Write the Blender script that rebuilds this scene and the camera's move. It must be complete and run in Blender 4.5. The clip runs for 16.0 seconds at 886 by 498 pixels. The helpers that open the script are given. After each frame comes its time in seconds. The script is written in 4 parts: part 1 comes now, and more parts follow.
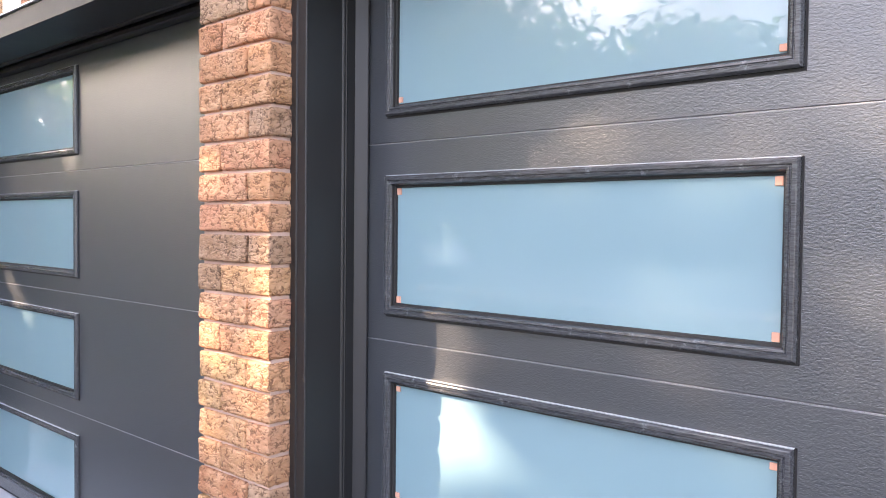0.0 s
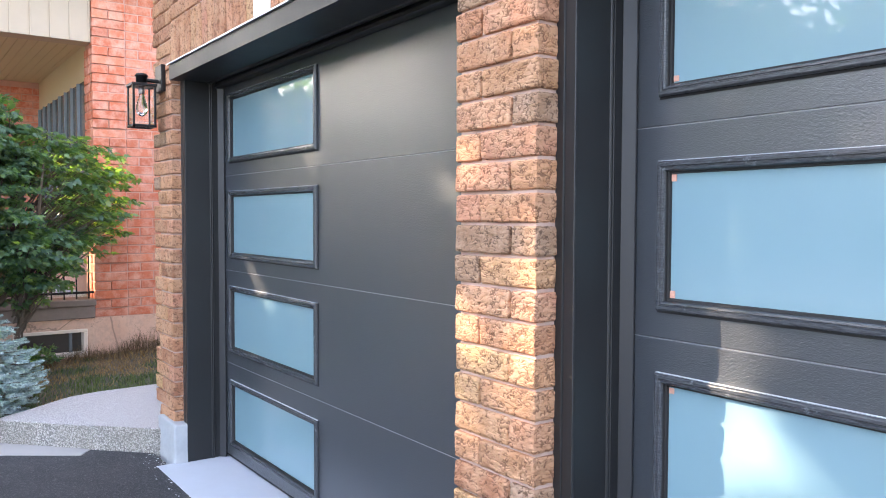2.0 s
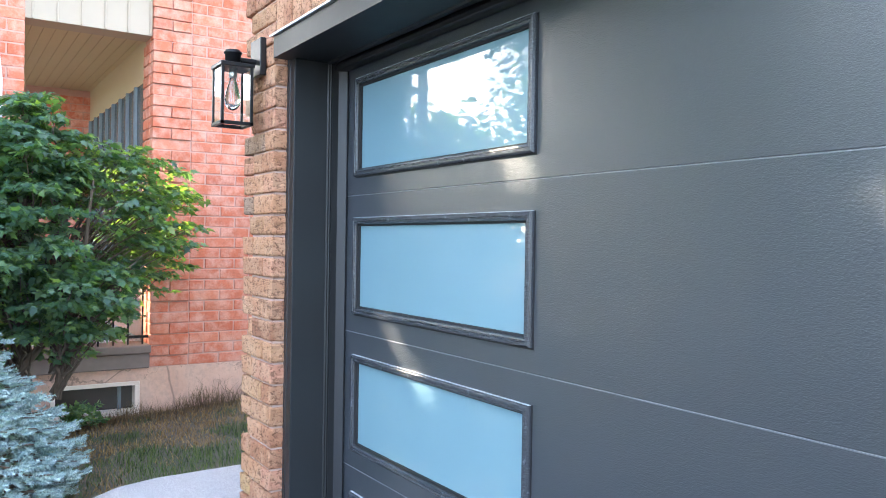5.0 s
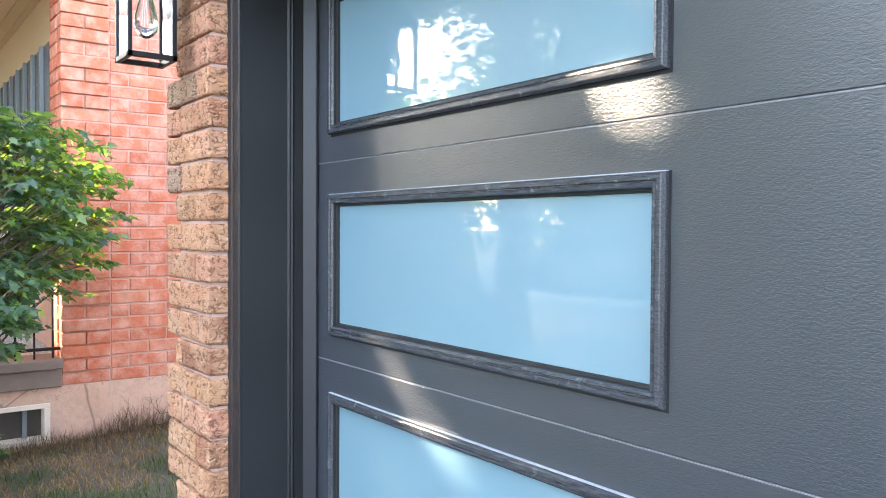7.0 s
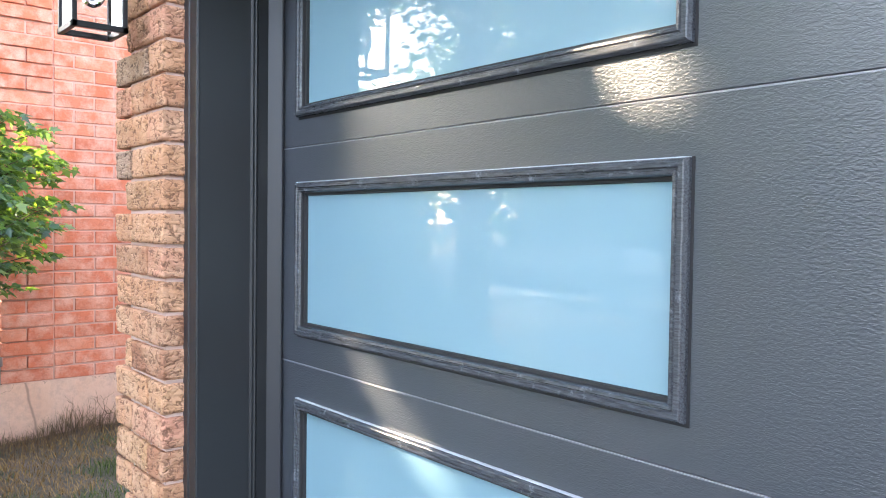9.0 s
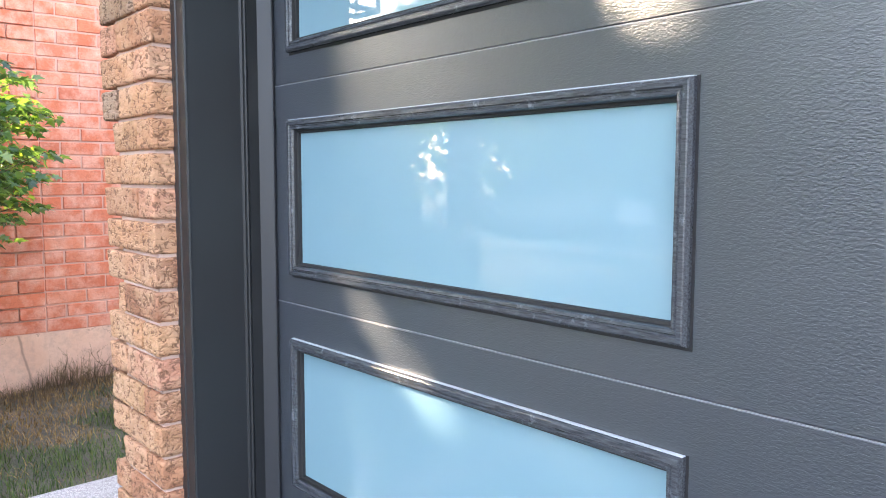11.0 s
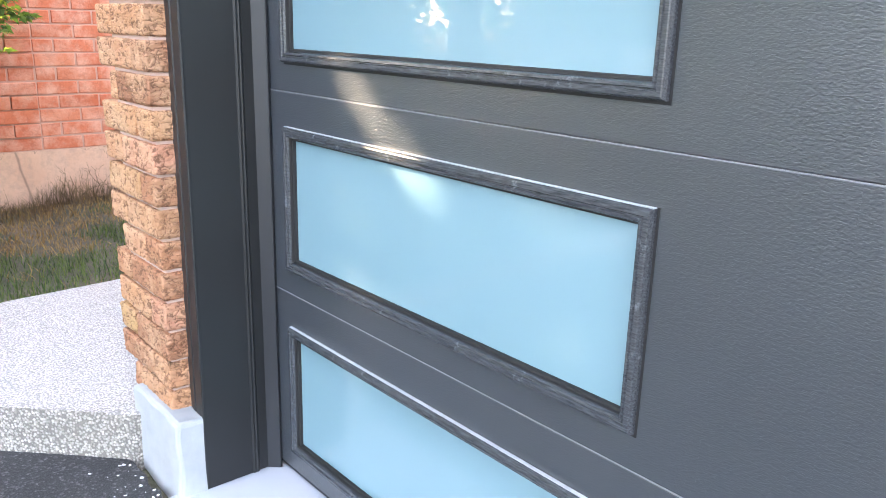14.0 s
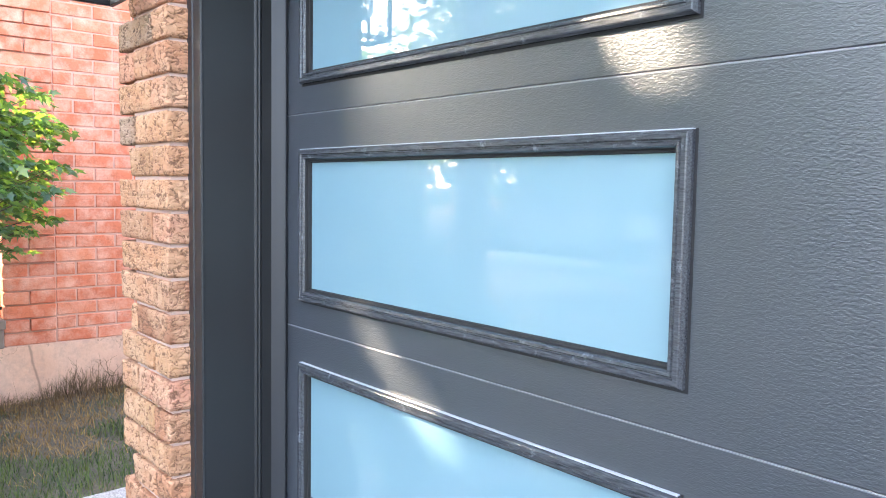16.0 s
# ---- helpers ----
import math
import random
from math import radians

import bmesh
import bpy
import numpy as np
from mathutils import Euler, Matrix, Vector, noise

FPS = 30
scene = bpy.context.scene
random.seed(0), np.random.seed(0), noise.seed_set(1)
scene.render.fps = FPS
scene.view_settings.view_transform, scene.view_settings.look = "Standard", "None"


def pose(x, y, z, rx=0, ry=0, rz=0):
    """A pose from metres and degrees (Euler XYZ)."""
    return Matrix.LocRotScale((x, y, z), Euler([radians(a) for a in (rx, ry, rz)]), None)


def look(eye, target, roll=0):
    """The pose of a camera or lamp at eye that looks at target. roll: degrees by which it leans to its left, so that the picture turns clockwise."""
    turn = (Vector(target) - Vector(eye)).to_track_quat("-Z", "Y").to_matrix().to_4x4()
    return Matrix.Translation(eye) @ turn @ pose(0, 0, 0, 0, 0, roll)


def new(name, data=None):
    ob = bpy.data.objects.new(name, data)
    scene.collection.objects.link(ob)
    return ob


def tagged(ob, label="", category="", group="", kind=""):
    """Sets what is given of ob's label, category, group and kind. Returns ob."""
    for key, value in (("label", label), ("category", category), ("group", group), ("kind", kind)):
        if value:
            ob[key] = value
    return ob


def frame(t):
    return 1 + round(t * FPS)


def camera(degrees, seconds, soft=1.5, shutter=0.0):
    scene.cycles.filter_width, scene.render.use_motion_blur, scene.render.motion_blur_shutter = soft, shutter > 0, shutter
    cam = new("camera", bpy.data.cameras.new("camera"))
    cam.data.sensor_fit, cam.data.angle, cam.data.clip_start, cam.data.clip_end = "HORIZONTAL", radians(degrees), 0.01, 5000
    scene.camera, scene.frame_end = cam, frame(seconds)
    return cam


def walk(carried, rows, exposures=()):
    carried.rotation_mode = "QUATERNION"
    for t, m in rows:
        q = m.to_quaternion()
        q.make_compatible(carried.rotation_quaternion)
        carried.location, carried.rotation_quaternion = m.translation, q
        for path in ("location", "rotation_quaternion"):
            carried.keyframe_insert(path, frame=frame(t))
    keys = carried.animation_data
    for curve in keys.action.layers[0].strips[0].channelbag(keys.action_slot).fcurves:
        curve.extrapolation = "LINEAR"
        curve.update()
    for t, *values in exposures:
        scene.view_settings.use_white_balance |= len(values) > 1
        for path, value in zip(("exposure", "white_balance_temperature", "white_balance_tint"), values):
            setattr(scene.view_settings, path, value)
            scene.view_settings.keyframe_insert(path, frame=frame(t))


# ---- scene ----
cam = camera(59.0, 16.0, soft=1.0)
PATH = [
    (0, (0.004, 0.002, 1.384), (-1.321, 1.499, 1.322), 0.6),
    (0.5, (-0.036, -0.026, 1.38), (-1.456, 1.381, 1.317), 0.3),
    (1, (-0.07, -0.043, 1.384), (-1.572, 1.274, 1.311), 0.0),
    (1.5, (-0.126, -0.061, 1.375), (-1.697, 1.175, 1.3), 0.2),
    (2, (-0.227, -0.099, 1.372), (-1.852, 1.064, 1.291), 0.2),
    (2.5, (-0.412, -0.048, 1.363), (-2.078, 1.055, 1.279), 0.2),
    (3, (-0.655, 0.011, 1.378), (-2.349, 1.071, 1.302), 0.3),
    (3.5, (-0.937, -0.012, 1.366), (-2.645, 1.027, 1.3), 0.2),
    (3.7, (-1.044, -0.029, 1.374), (-2.75, 1.014, 1.317), 0.4),
    (5.8, (-2.137, 0.294, 1.433), (-3.801, 1.403, 1.423), 0.8),
    (6, (-2.225, 0.336, 1.428), (-3.882, 1.456, 1.413), 0.7),
    (6.5, (-2.44, 0.444, 1.43), (-4.072, 1.6, 1.401), 0.5),
    (7, (-2.627, 0.472, 1.418), (-4.229, 1.668, 1.372), 0.3),
    (7.5, (-2.745, 0.487, 1.422), (-4.315, 1.725, 1.364), 0.3),
    (8, (-2.769, 0.508, 1.417), (-4.314, 1.776, 1.362), 0.6),
    (10.5, (-2.803, 0.52, 1.413), (-4.319, 1.82, 1.307), 0.4),
    (11, (-2.805, 0.52, 1.374), (-4.313, 1.822, 1.196), 0.1),
    (11.5, (-2.794, 0.513, 1.324), (-4.29, 1.812, 1.051), 0.2),
    (12, (-2.779, 0.504, 1.288), (-4.261, 1.794, 0.913), 0.8),
    (12.5, (-2.764, 0.501, 1.249), (-4.229, 1.778, 0.776), 1.4),
    (13, (-2.748, 0.503, 1.234), (-4.198, 1.769, 0.691), 1.9),
    (13.5, (-2.747, 0.505, 1.235), (-4.191, 1.765, 0.662), 2.0),
    (14, (-2.749, 0.502, 1.236), (-4.199, 1.766, 0.687), 1.6),
    (14.5, (-2.757, 0.499, 1.283), (-4.224, 1.774, 0.812), 1.3),
    (15, (-2.767, 0.5, 1.341), (-4.256, 1.785, 0.981), 1.0),
    (15.5, (-2.771, 0.493, 1.394), (-4.279, 1.784, 1.148), 1.0),
    (16, (-2.775, 0.497, 1.423), (-4.297, 1.786, 1.27), 1.0),
]
walk(cam, [(t, look(eye, target, roll)) for t, eye, target, roll in PATH], exposures=[(0.0, 2.90, 6850, 23), (2.0, 2.88, 6200, 16), (3.5, 2.85, 5600, 6), (6.0, 3.32, 5900, 12), (7.5, 3.30, 6200, 13), (10.5, 3.30, 6250, 14), (12.0, 3.42, 6550, 15), (13.5, 3.49, 6650, 13), (15.0, 3.53, 6600, 13), (16.0, 3.51, 6200, 13)])

# ---- light ----
SUN = Vector((-1.30, -1.00, 0.80)).normalized()      # towards the sun
world = bpy.data.worlds.new("sky")
scene.world = world
world.use_nodes = True
wn = world.node_tree
wn.nodes.clear()
w_out = wn.nodes.new("ShaderNodeOutputWorld")
w_bg = wn.nodes.new("ShaderNodeBackground")
w_sky = wn.nodes.new("ShaderNodeTexSky")
w_sky.sky_type = "NISHITA"
CLOUD = 6.2
w_sky.sun_disc = False
w_sky.sun_elevation = math.asin(SUN.z)
w_sky.sun_rotation = math.atan2(SUN.x, SUN.y)
w_sky.air_density, w_sky.dust_density, w_sky.ozone_density = 1.0, 1.5, 1.0
w_bg.inputs["Strength"].default_value = 0.15
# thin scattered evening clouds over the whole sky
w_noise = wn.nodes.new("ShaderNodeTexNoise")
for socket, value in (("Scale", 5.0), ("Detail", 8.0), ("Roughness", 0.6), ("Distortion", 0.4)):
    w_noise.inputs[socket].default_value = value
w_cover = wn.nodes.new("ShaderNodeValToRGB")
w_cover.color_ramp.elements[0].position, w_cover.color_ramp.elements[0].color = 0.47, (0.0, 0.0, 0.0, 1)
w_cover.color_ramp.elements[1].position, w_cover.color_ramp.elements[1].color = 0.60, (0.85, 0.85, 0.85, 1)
w_mix = wn.nodes.new("ShaderNodeMix")
w_mix.data_type = "RGBA"
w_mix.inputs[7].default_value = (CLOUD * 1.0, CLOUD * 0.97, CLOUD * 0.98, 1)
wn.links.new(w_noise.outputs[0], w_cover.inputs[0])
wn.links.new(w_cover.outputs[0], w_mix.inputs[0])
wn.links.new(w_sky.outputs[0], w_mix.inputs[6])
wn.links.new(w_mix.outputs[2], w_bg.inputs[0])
wn.links.new(w_bg.outputs[0], w_out.inputs[0])

sun_data = bpy.data.lights.new("sun", "SUN")
sun_data.energy, sun_data.angle, sun_data.color = 4.2, radians(0.45), (1.0, 0.80, 0.55)
sun = new("sun", sun_data)
sun.matrix_world = look((0, 0, 0), -SUN)


# ---- materials ----
def mat(name):
    m = bpy.data.materials.new(name)
    m.use_nodes = True
    return m, m.node_tree, m.node_tree.nodes["Principled BSDF"]


def nd(tree, kind, **values):
    n = tree.nodes.new(kind)
    for k, v in values.items():
        n.inputs[k.replace("_", " ")].default_value = v
    return n


def coords(tree, scale=(1, 1, 1), turn=(0, 0, 0), own=True):
    """Texture coordinates in metres; own: those of the object itself."""
    tc = tree.nodes.new("ShaderNodeTexCoord")
    mp = tree.nodes.new("ShaderNodeMapping")
    mp.inputs["Scale"].default_value, mp.inputs["Rotation"].default_value = scale, turn
    if own:
        tree.links.new(tc.outputs["Object"], mp.inputs[0])
    else:
        geo = tree.nodes.new("ShaderNodeNewGeometry")
        tree.links.new(geo.outputs["Position"], mp.inputs[0])
    return mp.outputs[0]


def noise_tex(tree, vec, scale, detail=4.0, rough=0.6, distort=0.0):
    n = nd(tree, "ShaderNodeTexNoise", Scale=scale, Detail=detail, Roughness=rough, Distortion=distort)
    tree.links.new(vec, n.inputs["Vector"])
    return n.outputs["Fac"]


def ramp(tree, fac, stops):
    r = tree.nodes.new("ShaderNodeValToRGB")
    els = r.color_ramp.elements
    while len(els) < len(stops):
        els.new(0.5)
    for e, (p, c) in zip(els, stops):
        e.position, e.color = p, (*c, 1) if len(c) == 3 else c
    tree.links.new(fac, r.inputs[0])
    return r.outputs[0]


def mix(tree, fac, a, b, how="MIX"):
    m = tree.nodes.new("ShaderNodeMix")
    m.data_type, m.blend_type = "RGBA", how
    for sock, v in ((m.inputs[0], fac), (m.inputs[6], a), (m.inputs[7], b)):
        if isinstance(v, (int, float)):
            sock.default_value = v
        elif isinstance(v, tuple):
            sock.default_value = (*v, 1)
        else:
            tree.links.new(v, sock)
    return m.outputs[2]


def math_node(tree, op, a, b=0.0):
    m = tree.nodes.new("ShaderNodeMath")
    m.operation = op
    for sock, v in ((m.inputs[0], a), (m.inputs[1], b)):
        if isinstance(v, (int, float)):
            sock.default_value = v
        else:
            tree.links.new(v, sock)
    return m.outputs[0]


def bump(tree, bsdf, height, strength, distance, below=None):
    b = nd(tree, "ShaderNodeBump", Strength=strength, Distance=distance)
    tree.links.new(height, b.inputs["Height"])
    if below is not None:
        tree.links.new(below, b.inputs["Normal"])
    tree.links.new(b.outputs[0], bsdf.inputs["Normal"])
    return b.outputs[0]


def brick_material(name, stops, mottling, relief, grain):
    """Fired clay: a tone for each brick, blotches over it, a torn rough face."""
    m, t, p = mat(name)
    info = t.nodes.new("ShaderNodeObjectInfo")
    vec = coords(t, own=False)
    base = ramp(t, info.outputs["Random"], stops)
    blotch = noise_tex(t, vec, 11, 3, 0.6)
    c1 = mix(t, ramp(t, blotch, [(0.4, (0, 0, 0)), (0.68, (0.8, 0.8, 0.8))]), base, mottling[0])
    fine = noise_tex(t, vec, 120, 3, 0.7)
    c2 = mix(t, ramp(t, fine, [(0.45, (0, 0, 0)), (0.75, (0.35, 0.35, 0.35))]), c1, mottling[1])
    t.links.new(c2, p.inputs["Base Color"])
    p.inputs["Roughness"].default_value = 0.85
    p.inputs["Specular IOR Level"].default_value = 0.25
    bend = t.nodes.new("ShaderNodeTexNoise")
    bend.inputs["Scale"].default_value, bend.inputs["Detail"].default_value = grain * 0.5, 2.0
    t.links.new(vec, bend.inputs["Vector"])
    push = t.nodes.new("ShaderNodeVectorMath")
    push.operation = "MULTIPLY_ADD"
    push.inputs[1].default_value = (2.6 / grain, 2.6 / grain, 2.6 / grain)
    t.links.new(bend.outputs["Color"], push.inputs[0])
    t.links.new(coords(t, (0.45, 0.45, 1.0), own=False), push.inputs[2])
    cells = t.nodes.new("ShaderNodeTexVoronoi")
    cells.feature = "DISTANCE_TO_EDGE"
    cells.inputs["Scale"].default_value = grain
    t.links.new(push.outputs[0], cells.inputs["Vector"])
    lumps = noise_tex(t, vec, grain * 0.6, 3.0, 0.6)
    furrow = math_node(t, "ADD", cells.outputs["Distance"], math_node(t, "MULTIPLY", math_node(t, "SUBTRACT", lumps, 0.5), 0.75))
    torn = ramp(t, furrow, [(0.0, (0, 0, 0)), (0.12, (0.85, 0.85, 0.85)), (0.30, (1, 1, 1))])
    # furrow bottoms are darkened in the colour, standing in for their shade
    furrow_shade = ramp(t, furrow, [(0.0, (0.75, 0.75, 0.75)), (0.025, (0.40, 0.40, 0.40)), (0.06, (0, 0, 0))])
    amount = mix(t, relief, (0, 0, 0), furrow_shade)
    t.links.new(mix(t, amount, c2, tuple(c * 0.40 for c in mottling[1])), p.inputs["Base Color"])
    b1 = bump(t, p, torn, relief * 0.6, 0.010)
    bump(t, p, fine, 0.2, 0.002, b1)
    return m


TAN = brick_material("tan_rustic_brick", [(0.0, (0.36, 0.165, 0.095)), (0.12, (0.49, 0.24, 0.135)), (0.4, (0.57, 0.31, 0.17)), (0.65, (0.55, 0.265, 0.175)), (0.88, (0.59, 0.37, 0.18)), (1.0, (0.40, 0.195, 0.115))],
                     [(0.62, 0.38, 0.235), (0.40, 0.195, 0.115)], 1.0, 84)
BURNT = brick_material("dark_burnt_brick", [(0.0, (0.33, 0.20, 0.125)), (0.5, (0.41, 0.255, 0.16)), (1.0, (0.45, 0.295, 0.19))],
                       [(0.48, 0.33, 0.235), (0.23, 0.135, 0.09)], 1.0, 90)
RED = brick_material("red_smooth_brick", [(0.0, (0.52, 0.145, 0.072)), (0.3, (0.62, 0.185, 0.095)), (0.6, (0.57, 0.16, 0.082)), (0.85, (0.66, 0.24, 0.135)), (1.0, (0.46, 0.125, 0.066))],
                     [(0.74, 0.42, 0.31), (0.48, 0.145, 0.08)], 0.2, 40)


def plain(name, colour, rough=0.6, metal=0.0, vary=0.12, scale=9.0, grit=0.15, spec=0.5, own=False):
    """A painted, cast or moulded surface with faint blotches and grit."""
    m, t, p = mat(name)
    vec = coords(t, own=own)
    dark = tuple(c * (1 - vary) for c in colour)
    light = tuple(min(1, c * (1 + vary)) for c in colour)
    n = noise_tex(t, vec, scale, 5, 0.65)
    c = ramp(t, n, [(0.05, dark), (0.95, light)])
    t.links.new(c, p.inputs["Base Color"])
    fine = noise_tex(t, vec, scale * 25, 3, 0.6)
    r = t.nodes.new("ShaderNodeMapRange")
    r.inputs["To Min"].default_value, r.inputs["To Max"].default_value = rough * 0.85, min(1, rough * 1.15)
    t.links.new(n, r.inputs[0])
    t.links.new(r.outputs[0], p.inputs["Roughness"])
    p.inputs["Metallic"].default_value = metal
    p.inputs["Specular IOR Level"].default_value = spec
    if grit:
        bump(t, p, fine, grit, 0.001)
    return m


def door_skin():
    """Charcoal baked enamel on steel, embossed with a rippled wood grain that changes from strip to strip."""
    m, t, p = mat("charcoal_embossed_steel")
    big = noise_tex(t, coords(t, own=False), 2.3, 4, 0.6)
    t.links.new(ramp(t, big, [(0.0, (0.037, 0.043, 0.051)), (1.0, (0.048, 0.055, 0.064))]), p.inputs["Base Color"])
    geo = t.nodes.new("ShaderNodeNewGeometry")
    split = t.nodes.new("ShaderNodeSeparateXYZ")
    t.links.new(geo.outputs["Position"], split.inputs[0])
    strip = math_node(t, "MULTIPLY", math_node(t, "FLOOR", math_node(t, "MULTIPLY", split.outputs["X"], 6.1)), 3.7)

    def ripple(scale, size, detail, distort):
        n = nd(t, "ShaderNodeTexNoise", Scale=size, Detail=detail, Roughness=0.55, Distortion=distort)
        n.noise_dimensions = "4D"
        t.links.new(coords(t, scale, own=False), n.inputs["Vector"])
        t.links.new(strip, n.inputs["W"])
        return n.outputs["Fac"]

    wave = ripple((0.30, 1, 1), 370, 0.4, 1.1)
    fleck = ripple((0.5, 1, 1), 560, 1.0, 0.4)
    where = noise_tex(t, coords(t, (1, 1, 1), own=False), 3.1, 2, 0.5)
    t.links.new(ramp(t, where, [(0.2, (0.285, 0.285, 0.285)), (0.8, (0.32, 0.32, 0.32))]), p.inputs["Roughness"])
    p.inputs["Specular IOR Level"].default_value = 1.0
    p.inputs["IOR"].default_value = 1.52
    p.inputs["Coat Weight"].default_value = 0.3
    p.inputs["Coat Roughness"].default_value = 0.24
    b1 = bump(t, p, ramp(t, wave, [(0.32, (0, 0, 0)), (0.66, (1, 1, 1))]), 0.50, 0.0006)
    bump(t, p, ramp(t, fleck, [(0.35, (0, 0, 0)), (0.65, (1, 1, 1))]), 0.14, 0.0003, b1)
    return m


def frame_plastic():
    """Charcoal moulded frame, brushed grain with pale scuffs."""
    m, t, p = mat("charcoal_grained_frame")
    vec = coords(t, own=True)
    g = noise_tex(t, coords(t, (6, 60, 60), own=True), 5, 4, 0.7)
    scuff = noise_tex(t, vec, 26, 5, 0.75)
    c = ramp(t, g, [(0.3, (0.022, 0.025, 0.029)), (0.7, (0.085, 0.092, 0.104))])
    c2 = mix(t, ramp(t, scuff, [(0.60, (0, 0, 0)), (0.72, (0.55, 0.55, 0.55))]), c, (0.26, 0.28, 0.31))
    t.links.new(c2, p.inputs["Base Color"])
    p.inputs["Roughness"].default_value = 0.24
    bump(t, p, g, 0.35, 0.0012)
    return m


def frosted():
    """White laminated privacy glass with a polished outer face."""
    m, t, p = mat("frosted_white_glass")
    n = noise_tex(t, coords(t, own=False), 1.7, 3, 0.5)
    t.links.new(ramp(t, n, [(0.1, (0.165, 0.285, 0.335)), (0.9, (0.195, 0.32, 0.37))]), p.inputs["Base Color"])
    p.inputs["Roughness"].default_value = 0.45
    p.inputs["Coat Weight"].default_value = 1.0
    p.inputs["Coat Roughness"].default_value = 0.02
    p.inputs["Coat IOR"].default_value = 1.52
    wob = noise_tex(t, coords(t, own=False), 2.6, 1, 0.4)
    b = nd(t, "ShaderNodeBump", Strength=0.05, Distance=0.01)
    t.links.new(wob, b.inputs["Height"])
    t.links.new(b.outputs[0], p.inputs["Coat Normal"])
    return m


def clear_glass(name, rough=0.0, tint=(1, 1, 1)):
    m, t, p = mat(name)
    p.inputs["Base Color"].default_value = (*tint, 1)
    p.inputs["Transmission Weight"].default_value = 1.0
    p.inputs["Roughness"].default_value = rough
    p.inputs["IOR"].default_value = 1.45
    return m


def aggregate():
    """Exposed pebbles in cement."""
    m, t, p = mat("exposed_aggregate")
    vec = coords(t, own=False)
    v = nd(t, "ShaderNodeTexVoronoi", Scale=160.0)
    t.links.new(vec, v.inputs["Vector"])
    tone = ramp(t, v.outputs["Color"], [(0.0, (0.22, 0.21, 0.20)), (0.25, (0.56, 0.54, 0.53)), (0.75, (0.72, 0.69, 0.68)), (1.0, (0.86, 0.83, 0.82))])
    stone = ramp(t, v.outputs["Distance"], [(0.38, (1, 1, 1)), (0.64, (0, 0, 0))])
    c = mix(t, stone, (0.30, 0.29, 0.28), tone)
    stain = noise_tex(t, vec, 3, 4, 0.6)
    c = mix(t, ramp(t, stain, [(0.35, (0, 0, 0)), (0.7, (0.22, 0.22, 0.22))]), c, (0.52, 0.49, 0.45))
    t.links.new(c, p.inputs["Base Color"])
    p.inputs["Roughness"].default_value = 0.8
    bump(t, p, stone, 0.8, 0.004)
    return m


def aggregate_shaded():
    """The face of the step, its shade put into the colour: pebbles standing out of darkened cement."""
    m, t, p = mat("shaded_aggregate_face")
    vec = coords(t, own=False)
    v = nd(t, "ShaderNodeTexVoronoi", Scale=125.0)
    t.links.new(vec, v.inputs["Vector"])
    tone = ramp(t, v.outputs["Color"], [(0.0, (0.26, 0.25, 0.23)), (0.35, (0.50, 0.47, 0.43)), (0.75, (0.68, 0.65, 0.60)), (1.0, (0.88, 0.86, 0.82))])
    stone = ramp(t, v.outputs["Distance"], [(0.42, (1, 1, 1)), (0.66, (0, 0, 0))])
    c = mix(t, stone, (0.22, 0.21, 0.195), tone)
    stain = noise_tex(t, vec, 4, 4, 0.6)
    c = mix(t, ramp(t, stain, [(0.35, (0, 0, 0)), (0.7, (0.4, 0.4, 0.4))]), c, (0.30, 0.27, 0.22))
    t.links.new(c, p.inputs["Base Color"])
    p.inputs["Roughness"].default_value = 0.85
    bump(t, p, stone, 1.0, 0.008)
    return m


def asphalt():
    m, t, p = mat("dark_asphalt")
    vec = coords(t, own=False)
    v = nd(t, "ShaderNodeTexVoronoi", Scale=170.0)
    t.links.new(vec, v.inputs["Vector"])
    n = noise_tex(t, vec, 5, 5, 0.6)
    c = mix(t, ramp(t, n, [(0.35, (0, 0, 0)), (0.7, (0.5, 0.5, 0.5))]), (0.026, 0.027, 0.031), (0.055, 0.055, 0.058))
    c = mix(t, ramp(t, v.outputs["Color"], [(0.7, (0, 0, 0)), (1.0, (0.7, 0.7, 0.7))]), c, (0.20, 0.20, 0.21))
    t.links.new(c, p.inputs["Base Color"])
    p.inputs["Roughness"].default_value = 0.75
    bump(t, p, v.outputs["Distance"], 0.7, 0.004)
    return m


def leafy(name, stops, rough=0.5, through_light=0.45):
    """Thin leaf: each island has its tone; light passes through."""
    m, t, p = mat(name)
    geo = t.nodes.new("ShaderNodeNewGeometry")
    c = ramp(t, geo.outputs["Random Per Island"], stops)
    t.links.new(c, p.inputs["Base Color"])
    p.inputs["Roughness"].default_value = rough
    tr = t.nodes.new("ShaderNodeBsdfTranslucent")
    bright = mix(t, 1.0, c, (4.4, 4.0, 0.5), "MULTIPLY")
    t.links.new(bright, tr.inputs["Color"])
    ms = t.nodes.new("ShaderNodeMixShader")
    ms.inputs[0].default_value = through_light
    out = t.nodes["Material Output"]
    t.links.new(p.outputs[0], ms.inputs[1])
    t.links.new(tr.outputs[0], ms.inputs[2])
    t.links.new(ms.outputs[0], out.inputs["Surface"])
    return m


